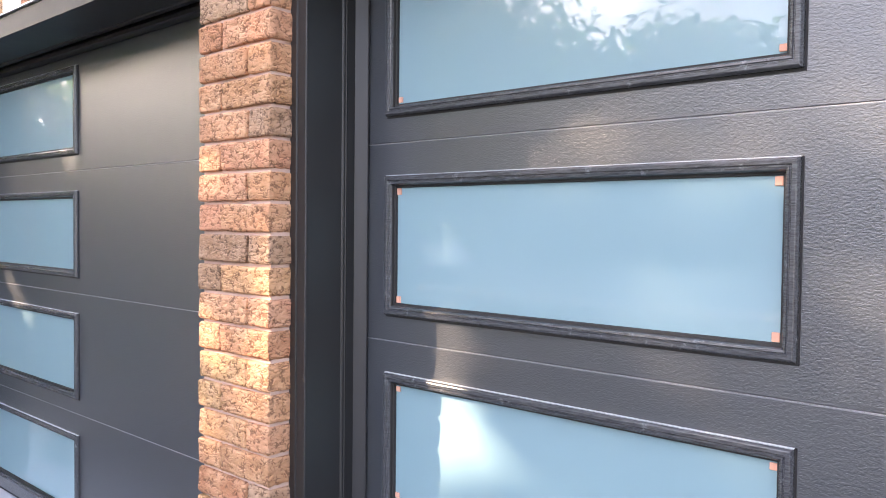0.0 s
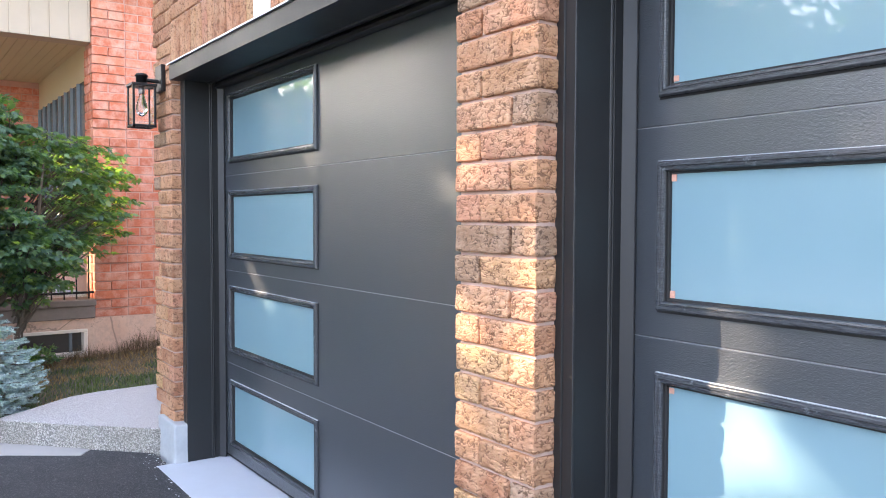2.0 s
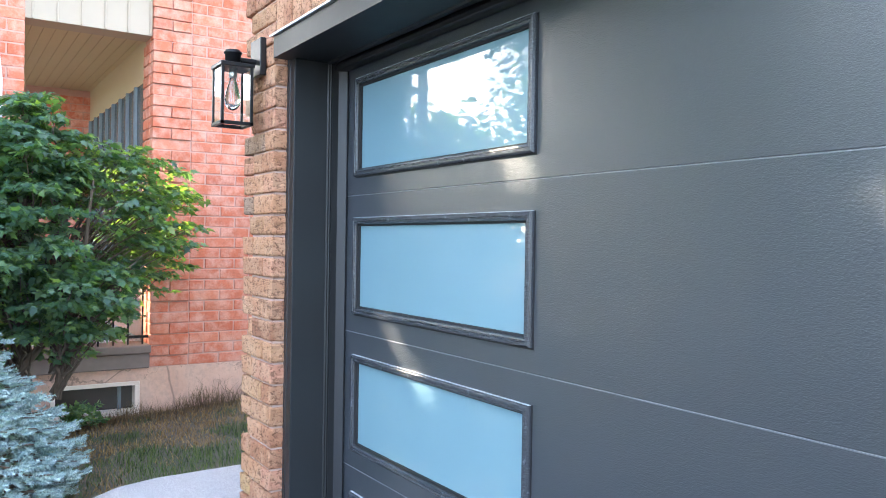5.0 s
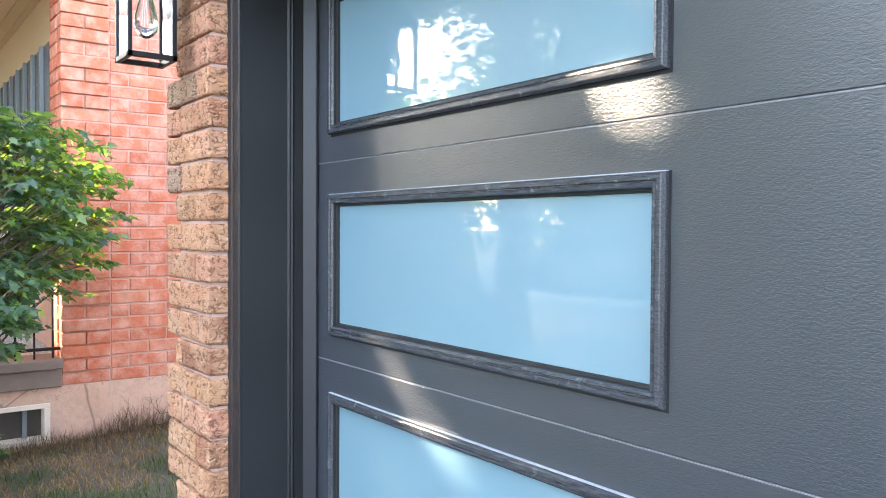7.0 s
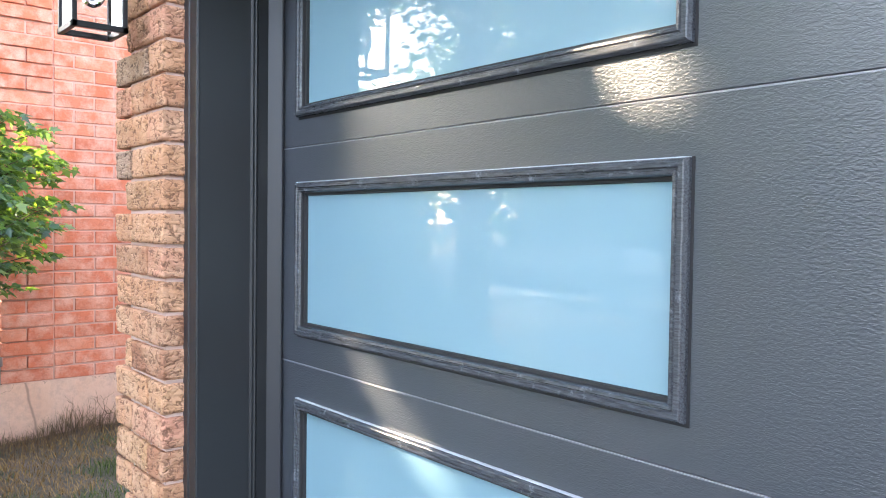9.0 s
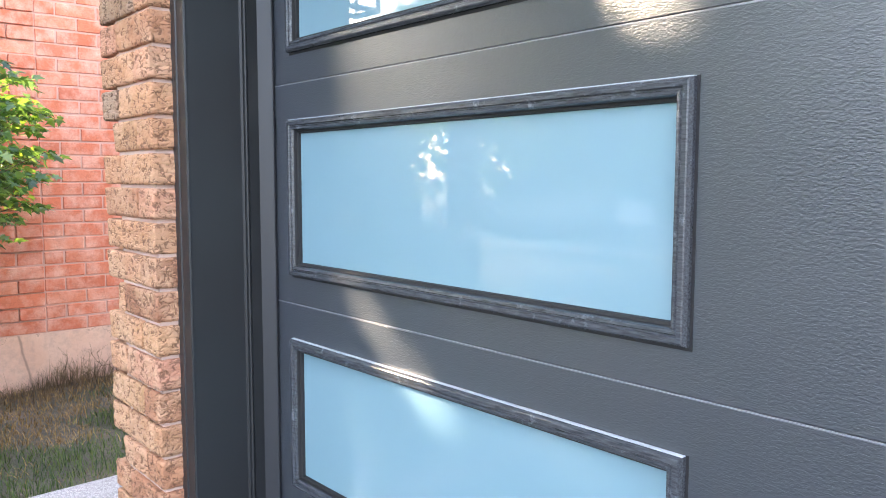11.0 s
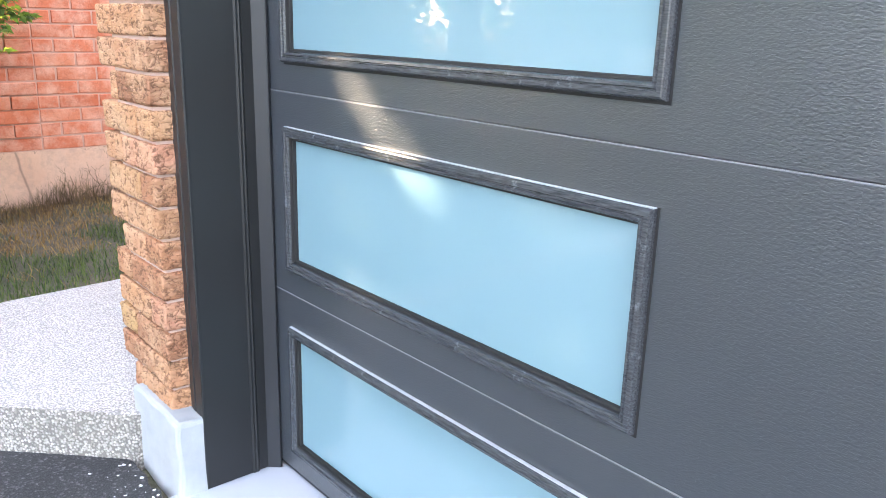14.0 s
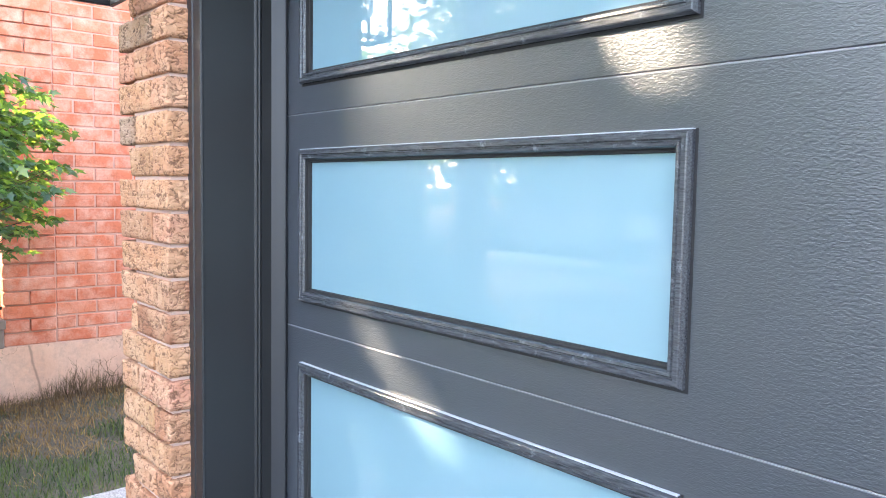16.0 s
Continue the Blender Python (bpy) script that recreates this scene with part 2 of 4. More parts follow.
def parged():
    """Trowelled cement coat, pinkish, with grey damp stains and hairline cracks."""
    m, t, p = mat("pinkish_parged_concrete")
    vec = coords(t, own=False)
    n = noise_tex(t, vec, 2.6, 6, 0.65, 0.4)
    c = ramp(t, n, [(0.25, (0.62, 0.37, 0.255)), (0.5, (0.70, 0.455, 0.33)), (0.72, (0.58, 0.405, 0.315))])
    f = noise_tex(t, vec, 22, 5, 0.7)
    c = mix(t, ramp(t, f, [(0.35, (0.55, 0.55, 0.55)), (0.55, (0, 0, 0))]), c, (0.50, 0.33, 0.25))
    v = t.nodes.new("ShaderNodeTexVoronoi")
    v.feature = "DISTANCE_TO_EDGE"
    v.inputs["Scale"].default_value = 1.6
    bent = noise_tex(t, vec, 7, 4, 0.6)
    off = t.nodes.new("ShaderNodeVectorMath")
    off.operation = "MULTIPLY_ADD"
    t.links.new(bent, off.inputs[0])
    off.inputs[1].default_value = (0.5, 0.5, 0.5)
    t.links.new(vec, off.inputs[2])
    t.links.new(off.outputs[0], v.inputs["Vector"])
    crack = ramp(t, v.outputs["Distance"], [(0.003, (0.7, 0.7, 0.7)), (0.009, (0, 0, 0))])
    c = mix(t, crack, c, (0.24, 0.16, 0.12))
    t.links.new(c, p.inputs["Base Color"])
    p.inputs["Roughness"].default_value = 0.92
    p.inputs["Specular IOR Level"].default_value = 0.2
    bump(t, p, f, 0.5, 0.006)
    return m


SKIN, FRAMEM, FROST = door_skin(), frame_plastic(), frosted()
CASING = plain("charcoal_coil_cladding", (0.012, 0.013, 0.0145), 0.48, 0.0, 0.08, 3.0, 0.08, 0.5)
STOP = plain("dark_grey_vinyl", (0.018, 0.020, 0.024), 0.45, 0.0, 0.08, 4.0, 0.05)
JOINT_PALE = plain("pale_joint_strip", (0.32, 0.33, 0.35), 0.35, 0.3, 0.1, 20, 0.0)
DUST_GLINT = plain("dusty_glint_edge", (0.42, 0.45, 0.49), 0.5, 0, 0.3, 40, 0.2)
RUBBER = plain("black_rubber", (0.012, 0.012, 0.013), 0.7, 0, 0.2, 20, 0.2)
MORTAR = plain("pinkish_mortar", (0.54, 0.39, 0.325), 0.95, 0, 0.18, 14, 0.6, 0.2)
REDMORTAR = plain("pale_pink_mortar", (0.56, 0.33, 0.255), 0.95, 0, 0.15, 14, 0.5, 0.2)
WHITE = plain("white_paint", (0.76, 0.78, 0.80), 0.55, 0, 0.06, 7, 0.4)
CREAM = plain("cream_window_paint", (0.78, 0.66, 0.54), 0.6, 0, 0.10, 12, 0.3)
WHITEMETAL = plain("white_coated_metal", (0.80, 0.80, 0.80), 0.4, 0, 0.05, 12, 0.05)
PLINTHWHITE = plain("brushed_white_masonry_paint", (0.40, 0.42, 0.44), 0.75, 0, 0.16, 22, 1.0)
SLAB = plain("painted_pale_slab", (0.47, 0.50, 0.56), 0.6, 0, 0.08, 6, 0.35)
PALE = plain("pale_concrete_paving", (0.36, 0.35, 0.34), 0.85, 0, 0.1, 3, 0.4)
LIGHTCONCRETE = plain("sunlit_light_concrete", (0.60, 0.58, 0.54), 0.85, 0, 0.1, 3, 0.4)
WORNROAD = plain("weathered_grey_asphalt", (0.30, 0.30, 0.30), 0.85, 0, 0.12, 2, 0.4)
AGG, AGGSHADED, ASPH = aggregate(), aggregate_shaded(), asphalt()
STUCCO = parged()
SILLSTONE = plain("brown_grey_stone", (0.24, 0.185, 0.15), 0.85, 0, 0.2, 12, 0.5, 0.3)
BEIGE = plain("cream_soffit_paint", (0.54, 0.43, 0.26), 0.65, 0, 0.06, 3, 0.1)
SIDING = plain("warm_white_board", (0.45, 0.36, 0.26), 0.6, 0, 0.07, 4, 0.1)
LAP = plain("tan_lap_siding", (0.56, 0.42, 0.27), 0.7, 0, 0.08, 3, 0.1)
LAMPBLACK = plain("black_powder_coat", (0.010, 0.010, 0.011), 0.38, 0.2, 0.2, 30, 0.1)
LAMPGLASS = clear_glass("lamp_glass")
BULBGLASS = clear_glass("bulb_glass")
BRASS = plain("bulb_cap_metal", (0.55, 0.52, 0.47), 0.3, 1.0, 0.1, 30, 0.05)
PAD = plain("copper_foam_pad", (0.62, 0.33, 0.24), 0.8, 0, 0.15, 60, 0.2)
DARKPANE = plain("dim_window_pane", (0.10, 0.105, 0.105), 0.22, 0, 0.15, 2, 0.0, 0.45)
CELLARPANE = plain("dusty_cellar_glass", (0.085, 0.075, 0.066), 0.55, 0, 0.2, 5, 0.0, 0.25)
CURTAIN = plain("grey_blue_curtain", (0.20, 0.23, 0.25), 0.85, 0, 0.2, 7, 0.3)
BARK = plain("grey_brown_bark", (0.13, 0.10, 0.075), 0.9, 0, 0.35, 18, 0.9, 0.2)
MAPLE = leafy("maple_leaf", [(0.0, (0.036, 0.078, 0.062)), (0.5, (0.066, 0.125, 0.095)), (0.9, (0.11, 0.18, 0.13)), (1.0, (0.15, 0.23, 0.10))], 0.32, 0.40)
SHADE = leafy("shade_tree_leaf", [(0.0, (0.025, 0.055, 0.018)), (0.6, (0.045, 0.095, 0.03)), (1.0, (0.08, 0.14, 0.045))])
SPRUCE = leafy("blue_spruce_needle", [(0.0, (0.17, 0.25, 0.28)), (0.5, (0.30, 0.41, 0.45)), (1.0, (0.50, 0.61, 0.65))], 0.6, 0.06)
GRASS = leafy("lawn_blade", [(0.0, (0.014, 0.036, 0.012)), (0.5, (0.040, 0.078, 0.025)), (1.0, (0.10, 0.14, 0.05))], 0.7, 0.2)
STRAW = leafy("straw_blade", [(0.0, (0.07, 0.047, 0.026)), (0.5, (0.19, 0.13, 0.075)), (1.0, (0.33, 0.24, 0.145))], 0.8, 0.2)
DRY = leafy("dry_stalk", [(0.0, (0.06, 0.040, 0.024)), (1.0, (0.20, 0.135, 0.085))], 0.8, 0.1)


def soil():
    m, t, p = mat("lawn_soil")
    vec = coords(t, own=False)
    n = noise_tex(t, vec, 2.2, 6, 0.65)
    f = noise_tex(t, vec, 60, 3, 0.7)
    c = ramp(t, n, [(0.35, (0.09, 0.105, 0.06)), (0.5, (0.14, 0.125, 0.09)), (0.68, (0.24, 0.19, 0.145))])
    c = mix(t, ramp(t, f, [(0.4, (0.5, 0.5, 0.5)), (0.6, (0, 0, 0))]), c, (0.035, 0.035, 0.018))
    t.links.new(c, p.inputs["Base Color"])
    p.inputs["Roughness"].default_value = 0.95
    bump(t, p, f, 0.8, 0.02)
    return m


SOIL = soil()


# ---- mesh helpers ----
def mesh_of(name, bm):
    me = bpy.data.meshes.new(name)
    bmesh.ops.recalc_face_normals(bm, faces=bm.faces[:])
    bm.to_mesh(me)
    bm.free()
    return me


def part(name, bm, material, parent=None, label=""):
    """Links a bmesh, or a ready mesh, as one object under a thing or a part."""
    me = mesh_of(name, bm) if isinstance(bm, bmesh.types.BMesh) else bm
    if not me.materials:
        me.materials.append(material)
    ob = new(name, me)
    if parent is not None:
        ob.parent = parent
    if label:
        tagged(ob, label)
    return ob


def empty(name, at=(0, 0, 0), **tags):
    ob = new(name)
    ob.location = at
    return tagged(ob, **tags)


def block(lo, hi, edge=0.0, bm=None, segments=1):
    """A box from corner to corner, its edges rounded off by edge."""
    fresh = bmesh.new()
    bmesh.ops.create_cube(fresh, size=1)
    for v in fresh.verts:
        v.co = Vector([lo[i] + (hi[i] - lo[i]) * (v.co[i] + 0.5) for i in range(3)])
    if edge:
        bmesh.ops.bevel(fresh, geom=fresh.edges[:], offset=edge, segments=segments, affect="EDGES", profile=0.5)
    if bm is None:
        return fresh
    me = bpy.data.meshes.new("tmp")
    fresh.to_mesh(me)
    fresh.free()
    bm.from_mesh(me)
    bpy.data.meshes.remove(me)
    return bm


def extrude_plan(points, z0, z1, bm=None, closed=True):
    """An upright prism over a plan outline."""
    bm = bm or bmesh.new()
    a = [bm.verts.new((x, y, z0)) for x, y in points]
    b = [bm.verts.new((x, y, z1)) for x, y in points]
    n = len(points)
    for i in range(n):
        j = (i + 1) % n
        bm.faces.new((a[i], a[j], b[j], b[i]))
    bm.faces.new(a[::-1])
    bm.faces.new(b)
    return bm


def extrude_x(points, x0, x1, bm=None):
    """A prism along x over an outline of (y, z)."""
    bm = bm or bmesh.new()
    a = [bm.verts.new((x0, y, z)) for y, z in points]
    b = [bm.verts.new((x1, y, z)) for y, z in points]
    n = len(points)
    for i in range(n):
        j = (i + 1) % n
        bm.faces.new((a[i], a[j], b[j], b[i]))
    bm.faces.new(a[::-1])
    bm.faces.new(b)
    return bm


def ring(rect, profile):
    """A mitred frame in an x-z rectangle; profile: (inset, y) from its outer to its inner edge."""
    x0, z0, x1, z1 = rect
    bm = bmesh.new()
    loops = []
    for d, y in profile:
        loops.append([bm.verts.new(c) for c in ((x0 + d, y, z0 + d), (x1 - d, y, z0 + d), (x1 - d, y, z1 - d), (x0 + d, y, z1 - d))])
    for a, b in zip(loops, loops[1:]):
        for i in range(4):
            j = (i + 1) % 4
            bm.faces.new((a[i], a[j], b[j], b[i]))
    return bm


def tube(points, radii, sides=8, bm=None):
    """A round limb through points with a radius at each."""
    bm = bm or bmesh.new()
    loops = []
    pts = [Vector(p) for p in points]
    for i, p in enumerate(pts):
        d = (pts[min(i + 1, len(pts) - 1)] - pts[max(i - 1, 0)]).normalized()
        u = d.orthogonal().normalized() if i == 0 else (u - d * u.dot(d)).normalized()
        v = d.cross(u)
        loops.append([bm.verts.new(p + radii[i] * (math.cos(a) * u + math.sin(a) * v)) for a in [2 * math.pi * k / sides for k in range(sides)]])
    for a, b in zip(loops, loops[1:]):
        for i in range(sides):
            j = (i + 1) % sides
            bm.faces.new((a[i], a[j], b[j], b[i]))
    bm.faces.new(loops[0][::-1])
    bm.faces.new(loops[-1])
    return bm


def lathe(profile, sides=24, bm=None, centre=(0, 0)):
    """A turned form about an upright axis; profile: (radius, z)."""
    bm = bm or bmesh.new()
    loops = [[bm.verts.new((centre[0] + r * math.cos(2 * math.pi * k / sides), centre[1] + r * math.sin(2 * math.pi * k / sides), z)) for k in range(sides)] for r, z in profile]
    for a, b in zip(loops, loops[1:]):
        for i in range(sides):
            j = (i + 1) % sides
            bm.faces.new((a[i], a[j], b[j], b[i]))
    bm.faces.new(loops[0][::-1])
    bm.faces.new(loops[-1])
    for f in bm.faces:
        f.smooth = True
    return bm


def raw_mesh(name, verts, faces, material):
    me = bpy.data.meshes.new(name)
    me.from_pydata(verts, [], faces)
    me.materials.append(material)
    return me


# ---- plan ----
BRICK_Y, DOOR_Y = 1.214, 1.482         # faces of the brickwork and of the doors
COURSE, FIRST = 0.0834, 0.192          # height of a course, and where the first one starts
JOINTS = (0.0, 0.546, 1.070, 1.600, 2.134)   # heights of the joints between door sections
WINDOWS = ((0.084, 0.455), (0.614, 0.985), (1.141, 1.513), (1.671, 2.048))
PILLAR = (-2.003, -1.668)
PIER = (-5.0, -4.662)
JAMB_LEFT, JAMB_MID_LEFT, JAMB_MID_RIGHT, JAMB_RIGHT = -4.570, -2.028, -1.599, 0.87
WALL_TOP = 3.1

# ---- ground ----
bm = bmesh.new()
for x0, y0, x1, y1 in ((-5000, -5000, 5000, 5000),):
    vs = [bm.verts.new(c) for c in ((x0, y0, -0.045), (x1, y0, -0.045), (x1, y1, -0.045), (x0, y1, -0.045))]
    bm.faces.new(vs)
ground = tagged(part("ground", bm, SOIL), "wide level lawn soil reaching to the horizon", "ground", kind="structure")

# lawn beside the walkway, rising gently to the rear
def lawn_z(x, y):
    base = 0.02 + 0.09 * min(1, max(0, (y - 0.6) / 1.4))
    return base + 0.012 * noise.noise(Vector((x * 2.1, y * 2.1, 0)))


bm = bmesh.new()
nx, ny = 36, 48
grid = [[bm.verts.new((-8.1 + 2.32 * i / nx, -1.6 + 7.0 * j / ny, lawn_z(-8.1 + 2.32 * i / nx, -1.6 + 7.0 * j / ny))) for j in range(ny + 1)] for i in range(nx + 1)]
for i in range(nx):
    for j in range(ny):
        bm.faces.new((grid[i][j], grid[i + 1][j], grid[i + 1][j + 1], grid[i][j + 1]))
for f in bm.faces:
    f.smooth = True
lawn = tagged(part("lawn", bm, SOIL), "patchy half dry lawn between house and walkway", "lawn", kind="structure")

# asphalt driveway with a ragged edge against the pale slab
rnd = random.Random(3)
edge_pts = [(-4.86 + 0.03 * i, 1.158 + rnd.uniform(-0.010, 0.010) - 0.012 * i / 190) for i in range(193)]
bm = extrude_plan([(0.95, -9.0), *edge_pts[::-1], (-5.72, 0.33), (-5.72, -9.0)], -0.08, -0.004)
driveway = tagged(part("driveway", bm, ASPH), "dark fresh asphalt driveway with a ragged edge", "driveway", kind="structure")

bm = block((-4.605, 1.10, -0.09), (1.0, 1.60, -0.002), 0.004)
slab = tagged(part("threshold_slab", bm, SLAB), "pale painted concrete slab under the garage doors", "slab", kind="structure")

bm = extrude_plan([(-4.845, 1.172), (-4.86, 1.36), (-5.02, 1.36), (-5.02, 5.2), (-6.12, 5.2), (-6.10, 1.60), (-6.085, 1.11), (-6.02, 0.91), (-5.90, 0.78), (-5.78, 0.645), (-5.625, 0.42), (-5.13, 0.885), (-4.905, 1.115)], -0.06, 0.14)
bmesh.ops.bevel(bm, geom=[e for e in bm.edges if all(v.co.z > 0.1 for v in e.verts)], offset=0.012, segments=2, affect="EDGES", profile=0.5)
# upright faces get the aggregate with shade in its colour
for f in bm.faces:
    f.normal_update()
    f.material_index = 1 if abs(f.normal.z) < 0.5 else 0
walkway = tagged(part("walkway", bm, AGG), "exposed aggregate concrete walkway forming a low step", "walkway", kind="structure")
walkway.data.materials.append(AGGSHADED)

apron = tagged(part("edging_slab", extrude_plan([(-5.62, 0.41), (-5.14, 0.87), (-5.05, 0.80), (-5.30, 0.45), (-5.42, 0.05), (-5.45, -2.5), (-5.72, -2.5), (-5.72, 0.33)], -0.06, 0.002), PALE), "smooth pale concrete edging beside the driveway", "edging", kind="structure")
road = tagged(part("road", block((-60, -19.5, -0.06), (60, -11.0, -0.03)), WORNROAD), "grey asphalt street running past the driveway", "road", kind="structure")

# ---- garage wall ----
wall = empty("wall_front", kind="structure", label="tan rustic brick garage front with two door openings", category="wall")
part("pillar_core", block((PILLAR[0] + 0.010, BRICK_Y + 0.0135, 0.0), (PILLAR[1] - 0.010, 1.75, WALL_TOP)), MORTAR, wall, "pinkish mortar behind the bricks")
part("pier_core", block((PIER[0] + 0.080, BRICK_Y + 0.0135, 0.0), (PIER[1] - 0.010, 1.75, WALL_TOP)), MORTAR, wall, "pinkish mortar behind the bricks")
part("lintel_core", block((PIER[1] - 0.012, BRICK_Y + 0.012, 2.205), (PILLAR[0] + 0.012, 1.75, WALL_TOP)), MORTAR, wall)
part("lintel_core", block((PILLAR[1] - 0.012, BRICK_Y + 0.012, 2.205), (1.5, 1.75, WALL_TOP)), MORTAR, wall)
part("right_pier", block((0.955, BRICK_Y + 0.012, 0.0), (1.5, 1.75, WALL_TOP)), MORTAR, wall)
side = tagged(part("wall_side", block((-4.99, 1.75, 0.0), (-4.7, 7.5, WALL_TOP)), MORTAR), "plain side wall of the garage", "wall", kind="structure")
back = tagged(part("wall_back", block((-4.7, 7.2, 0.0), (1.5, 7.5, WALL_TOP)), MORTAR), "plain rear wall inside the garage", "wall", kind="structure")
side2 = tagged(part("wall_side", block((1.2, 1.75, 0.0), (1.5, 7.2, WALL_TOP)), MORTAR), "plain side wall of the garage", "wall", kind="structure")
ceil = tagged(part("ceiling", block((-5.0, BRICK_Y + 0.05, WALL_TOP + 0.004), (1.5, 7.5, WALL_TOP + 0.15)), WHITE), "plain garage ceiling under the roof", "ceiling", kind="structure")
gfloor = tagged(part("floor", block((-4.7, 1.604, -0.09), (1.2, 7.2, -0.002)), SLAB), "plain concrete garage floor behind closed doors", "floor", kind="structure")



def rough_block(lo, hi, cuts, amount):
    """A hand-finished block: uneven faces and soft edges."""
    bm = block(lo, hi, 0.012, segments=2)
    bmesh.ops.subdivide_edges(bm, edges=[e for e in bm.edges if e.calc_length() > 0.05], cuts=cuts, use_grid_fill=True)
    for v in bm.verts:
        v.co += amount * Vector((noise.noise(v.co * 9), noise.noise(v.co * 9 + Vector((7, 0, 0))), noise.noise(v.co * 9 + Vector((0, 9, 0)))))
    return bm


part("plinth", rough_block((-4.888, 1.190, -0.05), (-4.572, 1.275, 0.216), 7, 0.010), PLINTHWHITE, wall, "white painted rough concrete footing")
part("plinth", rough_block((-2.045, 1.194, -0.05), (-1.64, 1.30, 0.186), 7, 0.010), PLINTHWHITE, wall, "white painted rough concrete footing")

# flecks of white paint on the asphalt by the slab
fl = random.Random(9)
verts, faces = [], []
for _ in range(130):
    x, y = fl.uniform(-4.85, -3.2), 1.15 - abs(fl.gauss(0, 0.05))
    s_ = fl.uniform(0.002, 0.008)
    n_ = fl.randint(5, 7)
    b0 = len(verts)
    for i in range(n_):
        a_ = 6.283 * i / n_
        verts.append((x + s_ * fl.uniform(0.5, 1.2) * math.cos(a_), y + s_ * fl.uniform(0.4, 1.0) * math.sin(a_), -0.0025))
    faces.append(tuple(range(b0, b0 + n_)))
tagged(part("paint_flecks", raw_mesh("paint_flecks", verts, faces, WHITE), WHITE), "specks of white paint on the asphalt", "paint", kind="stuff")


# ---- garage doors ----
def garage_door(x0, x1, win_x, pads):
    door = empty("garage_door", ((x0 + x1) / 2, DOOR_Y, 0), label="closed charcoal steel sectional garage door with frosted side windows", category="garage door", group="garage doors")
    inv = Matrix.Translation(-door.location)

    def sub(name, bm, material, parent=door, label=""):
        if isinstance(bm, bmesh.types.BMesh):
            bm.transform(inv)
        return part(name, bm, material, parent, label)

    for k in range(4):
        z0, z1 = JOINTS[k] + 0.0015, JOINTS[k + 1] + 0.0005
        if k == 0:
            z0 = 0.022
        wx0, wx1 = win_x
        wz0, wz1 = WINDOWS[k]
        hx0, hx1, hz0, hz1 = wx0 + 0.018, wx1 - 0.018, wz0 + 0.018, wz1 - 0.018
        # the skin round the window hole, with rolled edges at its top and bottom
        bm = bmesh.new()
        xs = [x0, hx0, hx1, x1]
        zs = [z0, z0 + 0.0008, hz0, hz1, z1 - 0.0032, z1]
        ys = [DOOR_Y + 0.0008, DOOR_Y, DOOR_Y, DOOR_Y, DOOR_Y, DOOR_Y + 0.0032]
        g = [[bm.verts.new((x, y, z)) for z, y in zip(zs, ys)] for x in xs]
        b = [[bm.verts.new((x, DOOR_Y + 0.045, z)) for z in zs] for x in xs]
        for i in range(3):
            for j in range(5):
                if i == 1 and j == 2:
                    continue
                bm.faces.new((g[i][j], g[i + 1][j], g[i + 1][j + 1], g[i][j + 1]))
                bm.faces.new((b[i][j], b[i][j + 1], b[i + 1][j + 1], b[i + 1][j]))
            bm.faces.new((g[i][0], b[i][0], b[i + 1][0], g[i + 1][0]))
            bm.faces.new((g[i][5], g[i + 1][5], b[i + 1][5], b[i][5]))
        for j in range(5):
            bm.faces.new((g[0][j], g[0][j + 1], b[0][j + 1], b[0][j]))
            bm.faces.new((g[3][j], b[3][j], b[3][j + 1], g[3][j + 1]))
        for f0, f1, s in (((1, 2), (2, 2), 0), ((1, 3), (2, 3), 0), ((1, 2), (1, 3), 0), ((2, 2), (2, 3), 0)):
            bm.faces.new((g[f0[0]][f0[1]], g[f1[0]][f1[1]], b[f1[0]][f1[1]], b[f0[0]][f0[1]]))
        section = sub("section_panel", bm, SKIN)
        # moulded frame: outer bevel, flat, bead, drop to the glass
        y = DOOR_Y
        prof = [(0.0, y + 0.001), (0.0, y - 0.0085), (0.0036, y - 0.0150), (0.0058, y - 0.0162), (0.0125, y - 0.0162), (0.0145, y - 0.0125), (0.0160, y - 0.0125), (0.0178, y - 0.0150), (0.0225, y - 0.0140), (0.0250, y - 0.0085)]
        fr = sub("window_frame", ring((wx0, wz0, wx1, wz1), prof), FRAMEM, section, "grained charcoal window frame")
        sub("glazing_bead", ring((wx0, wz0, wx1, wz1), [(0.0250, y - 0.0085), (0.0262, y - 0.001), (0.0310, y), (0.0325, y + 0.009)]), RUBBER, section, "black recessed glazing bead")
        # black ring painted as the frame's contact shadow, widest below and at right
        sub("frame_shadow", ring((wx0 - 0.0030, wz0 - 0.0058, wx1 + 0.0045, wz1 + 0.0015), [(0.0, y + 0.0005), (0.0002, y - 0.0012), (0.008, y - 0.0012)]), RUBBER, section, "thin black ring painting the shadow round the frame")
        # pale strip: the highlight on the frame's top put into the colour, with dust
        sub("top_ledge", block((wx0 + 0.0005, y - 0.0095, wz1 - 0.0006), (wx1 - 0.0005, y - 0.0006, wz1 + 0.0012), 0.0004), DUST_GLINT, section, "pale upper edge of the frame, dust with a painted highlight")
        gy = y + 0.0070
        pane = sub("pane", block((wx0 + 0.024, gy, wz0 + 0.024), (wx1 - 0.024, gy + 0.008, wz1 - 0.024)), FROST, section, "frosted white privacy glass")
        if pads:
            for px in (wx0 + 0.0320, wx1 - 0.0480):
                for pz in (wz0 + 0.0330, wz1 - 0.0510):
                    d = 0.002 if (k + int(px * 10)) % 2 else 0.0
                    sub("corner_pad", block((px + d, gy - 0.004, pz + d), (px + 0.015 + d, gy - 0.0002, pz + 0.018 - d), 0.001), PAD, section, "small copper-coloured corner pad")
